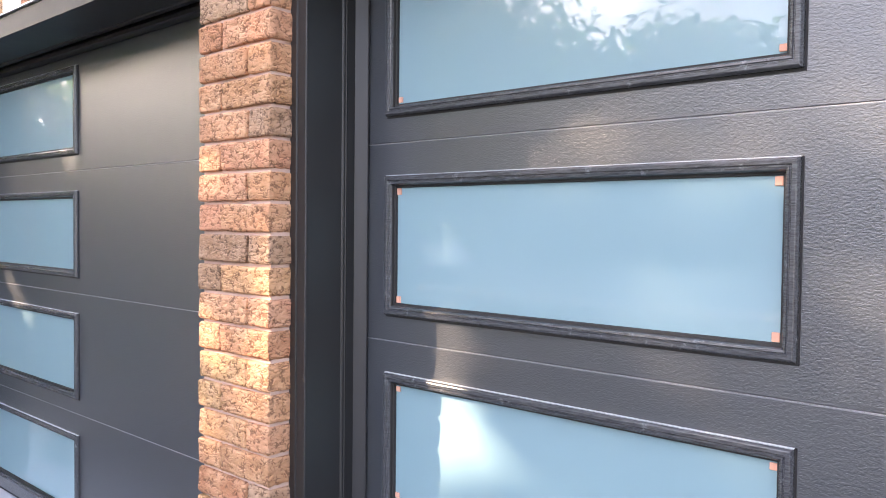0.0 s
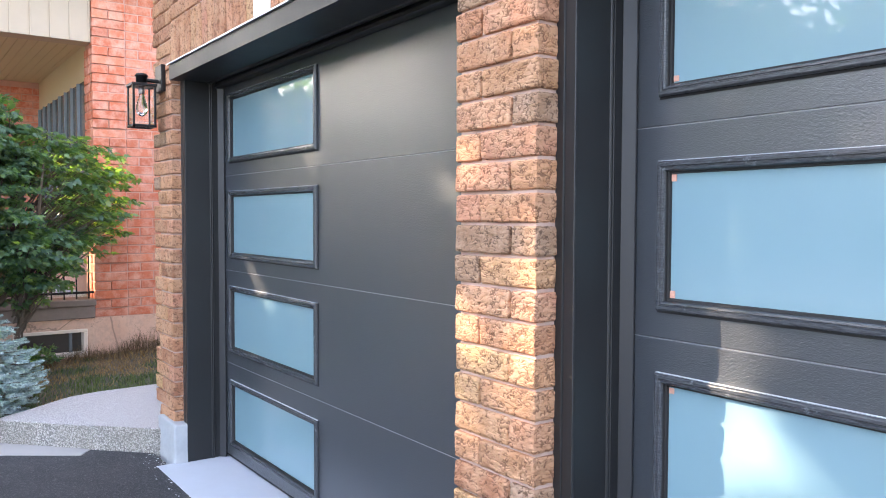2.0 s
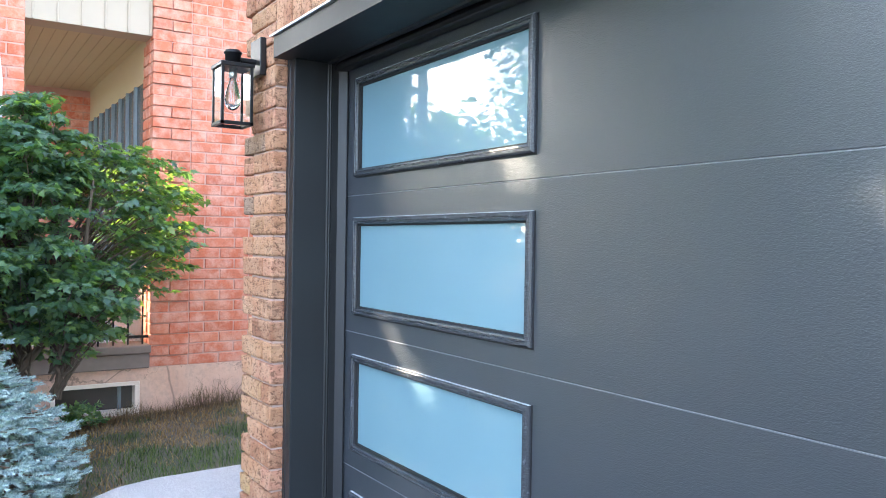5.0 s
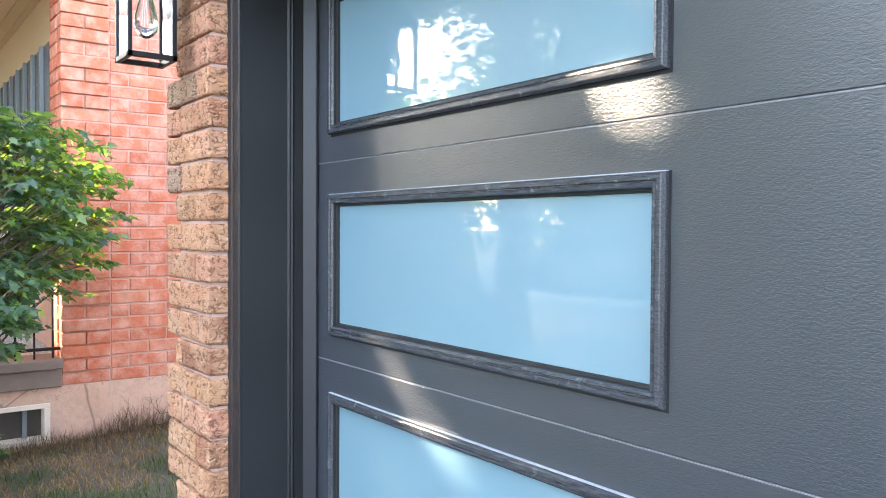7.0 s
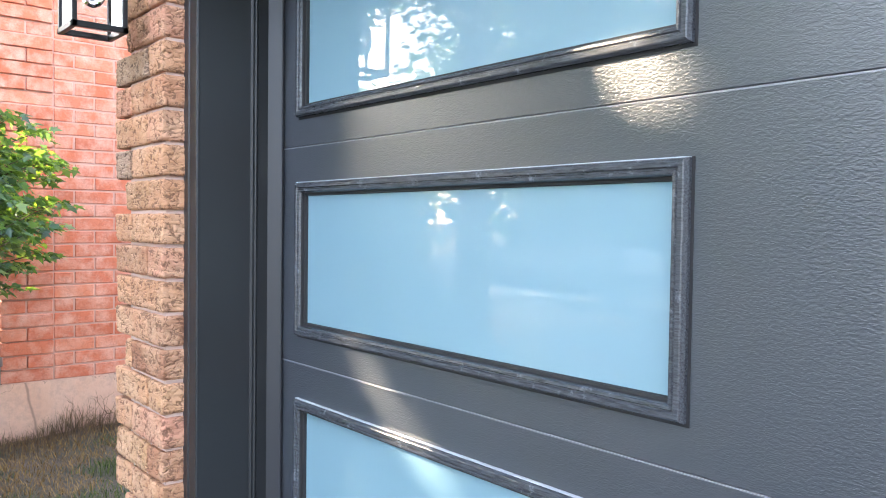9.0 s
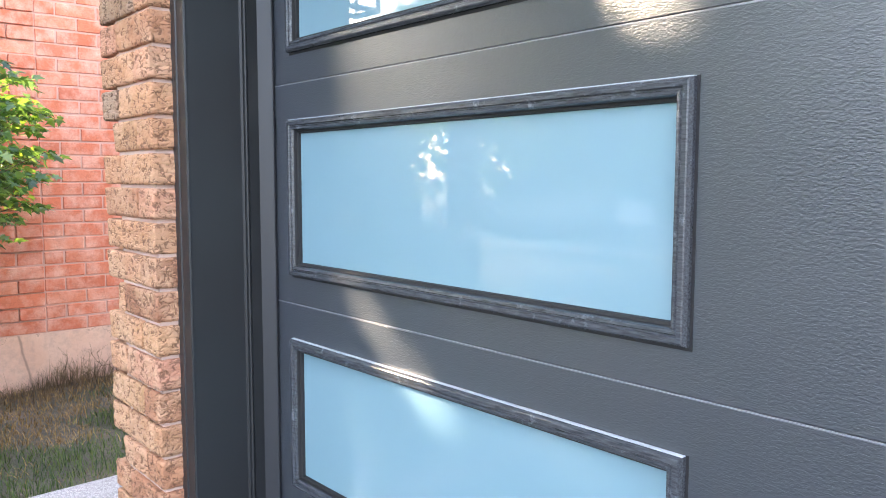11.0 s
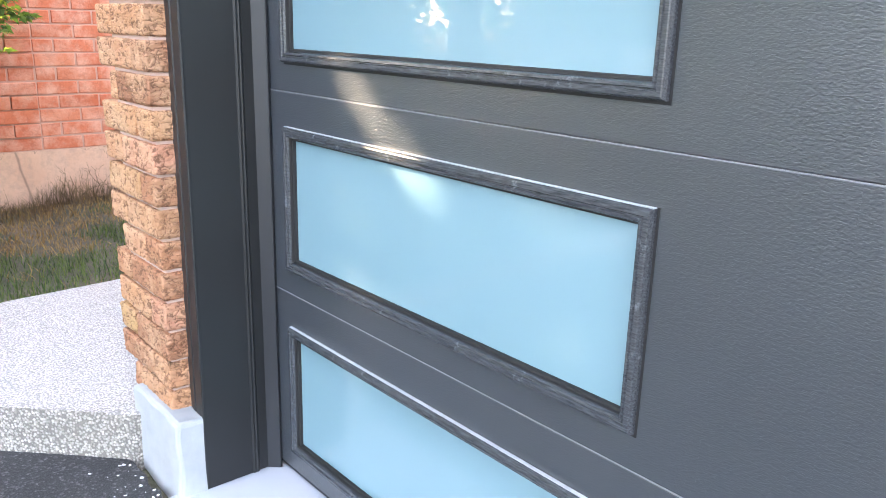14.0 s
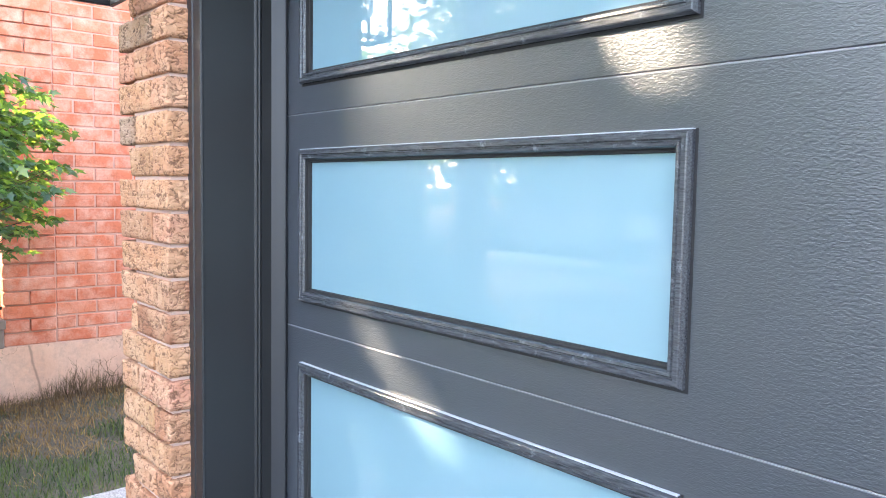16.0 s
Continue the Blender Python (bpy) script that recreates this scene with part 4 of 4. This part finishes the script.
def blue_spruce():
    """A broad low cone closed all over by short upturned tufts on uneven shelves."""
    r = random.Random(4)
    at = Vector((-6.30, -0.12, 0.0))
    tree = empty("blue_spruce", at, label="dwarf blue spruce with silvery dense needles", category="shrub")
    bm = bmesh.new()
    tube([(0, 0, -0.05), (0, 0, 0.9), (0, 0, 1.72)], [0.05, 0.035, 0.008], 8, bm)
    verts, faces = [], []

    def needle_twig(p, d, length, fat=1.0):
        """A short twig with needles all round it."""
        u = d.orthogonal().normalized()
        v = d.cross(u)
        n = int(length / 0.0026)
        for k in range(n):
            a = k * 2.4 + r.uniform(0, 0.8)
            side = (math.cos(a) * u + math.sin(a) * v)
            q = p + d * length * k / n
            tip = q + (side * 1.0 + d * 0.65).normalized() * 0.0155 * r.uniform(0.8, 1.15) * fat
            w = d.cross(side) * 0.0040 * fat
            b = len(verts)
            verts.extend((q - w, q + w, tip))
            faces.append((b, b + 1, b + 2))

    def reach(z):
        """Radius of the shrub at a height: a broad skirt, a shoulder, a thin leader with one whorl."""
        if z < 0.3:
            return 0.70 + 0.20 * math.sin(max(0.0, z + 0.02) / 0.32 * 1.57)
        if z < 1.15:
            return 0.90 - 0.64 * ((z - 0.3) / 0.85) ** 1.1
        return 0.14 if z < 1.6 else 0.36 * (1.82 - z) / 0.22

    n = 430
    for i in range(n):
        z = 0.05 + 1.70 * (1 - math.sqrt(1 - (i + 0.5) / n * 0.99))
        a = i * 2.39996 + r.uniform(-0.05, 0.05)
        out = Vector((math.cos(a), math.sin(a), 0))
        if out.x < -0.45 and out.y < 0.2:
            continue
        across = Vector((-out.y, out.x, 0))
        shelf = noise.noise(Vector((out.x * 2.6, out.y * 2.6, z * 7.0)))
        rad = reach(z) * (1 + 0.12 * shelf) + r.uniform(-0.05, 0.03)
        p = out * rad + Vector((0, 0, z + r.uniform(-0.02, 0.02)))
        tube([(0, 0, z + 0.05), tuple(out * rad * 0.6 + Vector((0, 0, z - 0.01))), tuple(p)], [0.008, 0.006, 0.003], 4, bm)
        tilt = r.uniform(-0.05, 0.30)
        # a fan of twigs, the outer ones longer
        for j in range(15):
            s_ = r.uniform(-1, 1)
            back_ = r.uniform(0.0, 0.11)
            q = p - out * back_ + across * s_ * (0.012 + 0.40 * back_) - Vector((0, 0, back_ * tilt * 0.6 + 0.010 * abs(s_)))
            d = (out + across * (s_ * 0.9 + r.gauss(0, 0.15)) + Vector((0, 0, tilt + r.gauss(0.12, 0.12)))).normalized()
            needle_twig(q, d, r.uniform(0.045, 0.065))
        for j in range(7):
            d = (out + across * r.gauss(0, 0.8) + Vector((0, 0, r.gauss(-0.2, 0.5)))).normalized()
            needle_twig(p - out * r.uniform(0.12, 0.20) + across * r.gauss(0, 0.06) + Vector((0, 0, r.gauss(0, 0.04))), d, 0.07, 1.7)
    part("trunk", bm, BARK, tree)
    part("crown", raw_mesh("crown", verts, faces, SPRUCE), SPRUCE, tree, "dense silvery blue needles")


blue_spruce()


def grass():
    """Short blades over the lawn, longer dry stalks against the foundation."""
    r = random.Random(8)
    verts, faces = [], []

    def blade(x, y, h, lean, w):
        z = lawn_z(x, y)
        a = r.uniform(0, 6.283)
        dx, dy = math.cos(a), math.sin(a)
        b = len(verts)
        mx, my = x + dx * lean * 0.4, y + dy * lean * 0.4
        verts.extend(((x - dy * w, y + dx * w, z - 0.005), (x + dy * w, y - dx * w, z - 0.005), (mx - dy * w * 0.7, my + dx * w * 0.7, z + h * 0.6), (mx + dy * w * 0.7, my - dx * w * 0.7, z + h * 0.6), (x + dx * lean, y + dy * lean, z + h)))
        faces.extend(((b, b + 1, b + 3, b + 2), (b + 2, b + 3, b + 4)))

    for name, material, green in (("grass", GRASS, True), ("dry_grass", STRAW, False)):
        verts, faces = [], []
        for _ in range(34000):
            x, y = r.uniform(-7.97, -5.74), r.uniform(-0.5, 3.4)
            if x > -6.08 and y > 0.34 + (-5.66 - x) * 1.25:
                continue
            lush = noise.noise(Vector((x * 2.9, y * 2.9, 5))) * 1.7 + 0.8 * (x + 6.85) + r.gauss(0, 0.20)
            if (lush > 0.0) != green:
                continue
            blade(x, y, r.uniform(0.02, 0.065) * (0.5 + 0.9 * min(1.0, max(0.0, lush))) if green else r.uniform(0.008, 0.045), r.uniform(0.01, 0.07), r.uniform(0.0011, 0.0026))
        tagged(part(name, raw_mesh(name, verts, faces, material), material), "short patchy green lawn grass" if green else "dry straw-coloured patches of lawn", "grass", kind="stuff")
    verts, faces = [], []
    for _ in range(2300):
        y = r.uniform(0.85, 3.4)
        x = -7.97 + abs(r.gauss(0, 0.16))
        tall = 0.55 + 0.9 * max(0.0, 0.5 + noise.noise(Vector((x * 4, y * 4, 2))))
        blade(x, y, r.uniform(0.05, 0.15) * tall, r.uniform(0.02, 0.13), 0.0017)
    tagged(part("dry_weeds", raw_mesh("dry_weeds", verts, faces, DRY), DRY), "dry brown weeds along the foundation", "weeds", kind="stuff")
    # under the spruce
    verts, faces = [], []
    for _ in range(420):
        x, y = r.uniform(-6.4, -5.75), r.uniform(0.0, 0.62)
        if x > -6.05 and y > 0.34 + (-5.66 - x) * 1.25:
            continue
        blade(x, y, r.uniform(0.04, 0.11), r.uniform(0.03, 0.12), 0.006)
    tagged(part("weeds", raw_mesh("weeds", verts, faces, GRASS), GRASS), "broad green weeds under the blue spruce", "weeds", kind="stuff")


def bare_weed(at, seed, height, material, leaves):
    """A thin forked dry weed, or a small leafy sprig."""
    r = random.Random(seed)
    weed = empty("weed", at, label="small dark leafy sprig at the basement window" if leaves else "thin dry forked weed stalk by the foundation", category="weed")
    bm, tips = bmesh.new(), []
    for k in range(5 if leaves else 3):
        grow(r, (r.gauss(0, 0.02), r.gauss(0, 0.04), -0.02), (0.25, r.gauss(0, 0.5), 1), height * 0.5, 0.0035, 2, bm, tips, 0.35, 0.05)
    part("stalk", bm, DRY, weed)
    if leaves:
        part("leaves", leaf_cloud("leaves", [(p, d, 0.015, 3) for p, d in tips], 0.045, seed, material, 0.2, False), material, weed)


bare_weed((-7.80, 0.96, 0.04), 3, 0.22, MAPLE, True)
for k, (wy, wh) in enumerate(((1.90, 0.26), (2.08, 0.30), (2.35, 0.22))):
    bare_weed((-7.92, wy, 0.09), 40 + k, wh, DRY, False)


grass()


def shade_tree(at, height, crown_r, mid, half, seed, clumps, size, per=9):
    """A tree outside the view; mid and half: the middle height and the half height of its crown."""
    r = random.Random(seed)
    at = Vector(at)
    tree = empty("shade_tree", at, label="tall leafy tree outside the view with an open uneven crown", category="tree", group="street trees")
    bm, tips = bmesh.new(), []
    tube([(0, 0, -0.2), (0.05, 0, mid * 0.4), (0, 0.1, mid - half * 0.5)], [height * 0.020, height * 0.016, height * 0.013], 10, bm)
    for k in range(7):
        a = k * 0.9 + r.uniform(-0.2, 0.2)
        grow(r, (0, 0.1, mid - half * (0.9 - 0.06 * k)), (math.cos(a), math.sin(a), 0.8), crown_r * 0.45, height * 0.007, 2, bm, tips, 0.3, 0.1)
    part("trunk", bm, BARK, tree)
    spots = []
    while len(spots) < clumps:
        v = Vector((r.gauss(0, 1), r.gauss(0, 1), r.gauss(0, 1))).normalized() * r.uniform(0.1, 1.0) ** 0.45
        p = Vector((v.x * crown_r, v.y * crown_r, mid + v.z * half)) * 1.0
        if in_beam(p + at, 0.0):
            continue
        spots.append((p, Vector((v.x, v.y, 0)), size * 2.0, per))
    me = leaf_cloud("crown", spots, size, seed, SHADE, 0.3, False, lambda p, pad: in_beam(p + at, pad))
    part("crown", me, SHADE, tree, "green leaves in loose clumps")
    return tree


shade_tree((-10.9, -4.9, -0.05), 13.0, 5.0, 8.3, 3.7, 21, 7400, 0.15, 14)
# unseen tree added to keep the sun off the lawn
shade_tree((-19.3, -7.8, -0.05), 10.0, 2.3, 8.0, 1.5, 29, 900, 0.17, 14)
shade_tree((-11.4, -8.8, -0.05), 8.0, 3.6, 4.7, 3.3, 27, 1500, 0.17, 14)
for k, (tx, ty, th) in enumerate(((-22, -8.0, 5.4), (-31, -7.6, 6.4), (-30, -27.5, 13.0), (-21.5, -24.0, 10.5), (-13, -25, 9.5), (-46, -23, 10.0), (-20, -32, 10.0))):
    shade_tree((tx, ty, -0.05), th, th * 0.62, th * 0.50, th * 0.46, 33 + k, 1900, 0.46)

# ---- across the street ----
tagged(part("pavement", block((-60, -10.6, -0.05), (60, -9.2, -0.015), 0.004), LIGHTCONCRETE), "pale concrete pavement along the street", "pavement", kind="structure")
tagged(part("pavement", block((-60, -21.4, -0.05), (60, -19.7, -0.015), 0.004), LIGHTCONCRETE), "pale concrete pavement along the street", "pavement", kind="structure")


def far_house(x0, width, wall_colour):
    h = empty("far_house", (x0, -30, 0), label="two-storey pale house across the street", category="house", group="houses across the street")
    wm = plain("render_wall", wall_colour, 0.85, 0, 0.1, 3, 0.3)
    part("wall", block((0, -9, -0.1), (width, 0, 5.4)), wm, h)
    roof = bmesh.new()
    lo = [roof.verts.new(c) for c in ((-0.5, -9.5, 5.4), (width + 0.5, -9.5, 5.4), (width + 0.5, 0.5, 5.4), (-0.5, 0.5, 5.4))]
    hi = [roof.verts.new(c) for c in ((2.5, -4.5, 8.2), (width - 2.5, -4.5, 8.2))]
    for f in ((lo[0], lo[1], hi[1], hi[0]), (lo[1], lo[2], hi[1]), (lo[2], lo[3], hi[0], hi[1]), (lo[3], lo[0], hi[0]), tuple(lo[::-1])):
        roof.faces.new(f)
    part("roof", roof, ASPH, h)
    part("garage_panel", block((width - 5.6, 0.002, 0.0), (width - 0.8, 0.06, 2.2), 0.01), WHITE, h)
    for k in range(3):
        win = part("window", block((0.8 + 2.9 * k, 0.002, 3.3), (2.3 + 2.9 * k, 0.05, 4.7), 0.01), WHITE, h)
        part("pane", block((0.9 + 2.9 * k, 0.051, 3.4), (2.2 + 2.9 * k, 0.06, 4.6)), DARKPANE, win)
    part("drive", block((width - 5.8, 0.1, -0.05), (width - 0.6, 8.6, -0.02)), LIGHTCONCRETE, h)


far_house(-26.0, 11.0, (0.55, 0.50, 0.42))
far_house(-14.0, 11.5, (0.42, 0.27, 0.20))


def parked_car(at, turn):
    """A white saloon: lower body, cabin with glass, four wheels."""
    car = empty("parked_car", at, label="white saloon car parked along the street", category="car")
    car.rotation_euler = (0, 0, turn)
    paint = plain("white_car_paint", (0.78, 0.78, 0.78), 0.2, 0, 0.03, 3, 0.0)
    side = [(-2.25, 0.35), (-2.28, 0.62), (-2.15, 0.86), (-1.5, 0.95), (1.0, 0.98), (2.0, 0.90), (2.25, 0.68), (2.28, 0.35)]
    bm = bmesh.new()
    a = [bm.verts.new((x, -0.88, z)) for x, z in side]
    b = [bm.verts.new((x, 0.88, z)) for x, z in side]
    n = len(side)
    for i in range(n):
        j = (i + 1) % n
        bm.faces.new((a[i], a[j], b[j], b[i]))
    bm.faces.new(a[::-1])
    bm.faces.new(b)
    bmesh.ops.bevel(bm, geom=bm.edges[:], offset=0.06, segments=2, affect="EDGES", profile=0.5)
    body = part("body", bm, paint, car)
    bm = bmesh.new()
    low = [bm.verts.new(c) for c in ((-1.45, -0.78, 0.95), (1.15, -0.78, 0.97), (1.15, 0.78, 0.97), (-1.45, 0.78, 0.95))]
    top = [bm.verts.new(c) for c in ((-0.85, -0.58, 1.42), (0.35, -0.58, 1.44), (0.35, 0.58, 1.44), (-0.85, 0.58, 1.42))]
    for i in range(4):
        j = (i + 1) % 4
        bm.faces.new((low[i], low[j], top[j], top[i]))
    bm.faces.new(low[::-1])
    bm.faces.new(top)
    part("windows", bm, DARKPANE, car, "dark tinted car glass")
    part("cabin_roof", block((-0.90, -0.60, 1.41), (0.40, 0.60, 1.46), 0.02), paint, car)
    for x in (-1.4, 1.4):
        for y in (-0.80, 0.80):
            wheel = empty("wheel")
            wheel.parent, wheel.location = car, (x, y, 0.32)
            turned = Matrix.Rotation(math.pi / 2, 4, "X")
            bm = lathe([(0.21, -0.10), (0.30, -0.11), (0.32, -0.08), (0.32, 0.08), (0.30, 0.11), (0.21, 0.10)])
            bm.transform(turned)
            part("tyre", bm, RUBBER, wheel)
            bm = lathe([(0.20, -0.105), (0.205, 0.0), (0.20, 0.105)], 16)
            bm.transform(turned)
            part("rim", bm, BRASS, wheel)


parked_car((-15.5, -12.2, -0.03), 0.0)

# ---- bricks, one by one ----
BRICKS = {}


def brick_mesh(lx, ly, lz, material):
    """A chamfered brick, slightly uneven; three variants of each size."""
    key = (round(lx, 3), round(ly, 3), round(lz, 3), material.name)
    if key not in BRICKS:
        BRICKS[key] = []
        r = random.Random(len(BRICKS))
        for v in range(3):
            bm = bmesh.new()
            bmesh.ops.create_cube(bm, size=1)
            for vert in bm.verts:
                vert.co = Vector((vert.co.x * lx, vert.co.y * ly, vert.co.z * lz)) + Vector([r.uniform(-0.0022, 0.0022) for _ in range(3)])
            bmesh.ops.bevel(bm, geom=bm.edges[:], offset=0.0035, segments=1, affect="EDGES", profile=0.5)
            me = mesh_of("brick", bm)
            me.materials.append(material)
            BRICKS[key].append(me)
    return BRICKS[key]


TORN = {}


def torn_brick_mesh(lx, ly, lz, material):
    """A rock-faced brick: the front and both ends are pitted by short wandering furrows; four variants of each size."""
    key = (round(lx, 3), round(ly, 3), round(lz, 3), material.name)
    if key not in TORN:
        TORN[key] = []
        r = random.Random(900 + len(TORN))
        hx, hy, hz = lx / 2, ly / 2, lz / 2
        na, nf, nz = 11, max(8, int(lx / 0.0048)), 15
        for _ in range(4):
            seed = Vector((r.uniform(0, 90), r.uniform(0, 90), r.uniform(0, 90)))
            lean = [r.uniform(-0.0025, 0.0025) for _ in range(4)]
            way = [(-hx, hy - 2 * hy * (i / na) ** 0.8, -1, 0) for i in range(na)] + [(-hx + lx * i / nf, -hy, 0, -1) for i in range(nf + 1)] + [(hx, -hy + 2 * hy * ((i + 1) / na) ** 1.25, 1, 0) for i in range(na)]
            verts, faces = [], []
            for i, (x, y, nx_, ny_) in enumerate(way):
                # the corner between front and end leans both ways
                corner = i in (na, na + nf)
                if i == na:
                    nx_, ny_ = -0.7, -0.7
                elif i == na + nf:
                    nx_, ny_ = 0.7, -0.7
                for k in range(nz + 1):
                    z = -hz + lz * k / nz
                    q = Vector((x * 0.75, y * 0.75, z * 1.15)) + seed
                    bend = noise.noise(q * 38) * 0.35
                    n = noise.noise(q * 105 + Vector((bend, bend, bend))) + 0.45 * noise.noise(q * 210)
                    pit = min(1.0, max(0.0, (n + 0.34) / 0.30))
                    h = -0.0030 * (1 - pit * pit * (3 - 2 * pit)) + 0.0020 * noise.noise(q * 45) + 0.0004 * noise.noise(q * 330)
                    rim = min(k, nz - k)
                    if corner:
                        h = -0.0022 + 0.25 * h
                    if rim == 0:
                        h -= 0.0042
                    elif rim == 1:
                        h -= 0.0004
                    h += 0.0006 + lean[0] * x / hx + lean[1] * z / hz
                    verts.append((x + nx_ * h, y + ny_ * h, z + (0.0012 * noise.noise(q * 60) if rim == 0 else 0.0)))
            for i in range(len(way) - 1):
                for k in range(nz):
                    a = i * (nz + 1) + k
                    faces.append((a, a + nz + 1, a + nz + 2, a + 1))
            last = (len(way) - 1) * (nz + 1)
            faces.append(tuple(range(nz, last + nz + 1, nz + 1)))
            faces.append(tuple(range(last, -1, -(nz + 1))))
            me = raw_mesh("brick", verts, faces, material)
            me.polygons.foreach_set("use_smooth", [True] * (len(faces) - 2) + [False, False])
            TORN[key].append(me)
    return TORN[key]


brick_rnd = random.Random(77)
HOUSE_ORIGIN = Vector((NX, 1.5, 0))


def lay(parent, lo, hi, material, torn=False):
    size = [hi[i] - lo[i] for i in range(3)]
    ob = new("brick", brick_rnd.choice((torn_brick_mesh if torn else brick_mesh)(*size, material)))
    ob.parent = parent
    ob.location = Vector([(lo[i] + hi[i]) / 2 for i in range(3)]) - (HOUSE_ORIGIN if parent is house else parent.location)
    return ob


J = 0.0095
FULL, HALF, DEEP = 0.230, 0.1065, 0.100
for k in range(32):
    z0 = FIRST + COURSE * k
    z1 = z0 + COURSE - J
    jig = brick_rnd.uniform(-0.002, 0.002)
    # pillar between the doors
    a, b = PILLAR
    cut = a + (FULL if k % 2 else HALF)
    lay(wall, (a, BRICK_Y + jig, z0), (cut, BRICK_Y + DEEP + jig, z1), BURNT if k in (12, 13, 21) else TAN, True)
    lay(wall, (cut + J, BRICK_Y - jig, z0), (b, BRICK_Y + DEEP - jig, z1), BURNT if k in (13, 5, 17) else TAN, True)
    # corner pier, every fifth course set back
    a, b = PIER
    back_in = 0.07 if k % 5 == 0 else 0.0
    cut = a + (FULL if k % 2 else HALF)
    lay(wall, (a + back_in, BRICK_Y + back_in * 0.03, z0), (cut, BRICK_Y + DEEP, z1), BURNT if k in (16, 19, 22) else TAN, True)
    lay(wall, (cut + J, BRICK_Y + back_in * 0.02, z0), (b, BRICK_Y + DEEP, z1), TAN, True)
# upright course over each door
for a, b in ((PIER[1] + J, PILLAR[0] - 0.004), (PILLAR[1] + J, 1.5)):
    n = int((b - a) / 0.0835)
    for k in range(n):
        x = a + k * (b - a) / n
        jig = brick_rnd.uniform(-0.003, 0.003)
        lay(wall, (x, BRICK_Y + jig, 2.2125), (x + (b - a) / n - J, BRICK_Y + DEEP + jig, 2.2125 + FULL), TAN, True)
    for c in range(4):
        z0 = 2.2125 + FULL + J + c * COURSE
        x = a - (0.12 if c % 2 else 0)
        while x < b - 0.05:
            x1 = min(x + FULL, b)
            lay(wall, (max(x, a), BRICK_Y, z0), (x1, BRICK_Y + DEEP, z0 + COURSE - J), TAN, True)
            x += FULL + J

# red house: side wall, corner blocks, porch column and jamb
JR = 0.009
for k in range(39):
    z0 = 0.4355 + COURSE * k
    z1 = z0 + COURSE - JR
    proud = 0.0 if k % 5 == 0 else 0.014
    y = 1.524
    lay(house, (NX - 0.10 + proud, y, z0), (NX + proud, y + 0.286, z1), RED) if k % 2 == 0 else (lay(house, (NX - 0.10 + proud, y, z0), (NX + proud, y + 0.135, z1), RED), lay(house, (NX - 0.10 + proud, y + 0.144, z0), (NX + proud, y + 0.286, z1), RED))
    y = 1.524 + 0.286 + JR - (0.12 if k % 2 else 0.0)
    while y < 3.3:
        ya = max(y, 1.524 + 0.286 + JR)
        lay(house, (NX - 0.10, ya, z0), (NX, y + FULL, z1), RED)
        y += FULL + JR
    # jamb of the porch opening
    if z0 > 0.6 and z1 < 2.98:
        lay(house, (NX - 0.31, 1.520, z0), (NX - 0.11, 1.60, z1), RED)
    if z0 > 0.6:
        cut = 0.332 + (0.21 if k % 2 else 0.10)
        lay(house, (NX - 0.10, 0.322, z0), (NX + 0.0, cut, z1), RED)
        lay(house, (NX - 0.10, cut + JR, z0), (NX + 0.0, 0.658, z1), RED)
    if 0.6 < z0 and z1 < 2.99:
        cut = 0.92 + (0.30 if k % 2 else 0.18)
        lay(house, (-11.08, 0.92, z0), (-11.00, cut, z1), RED)
        lay(house, (-11.08, cut + JR, z0), (-11.00, cut + 0.24, z1), RED)
        lay(house, (-11.08, cut + 0.24 + JR, z0), (-11.00, 1.556, z1), RED)
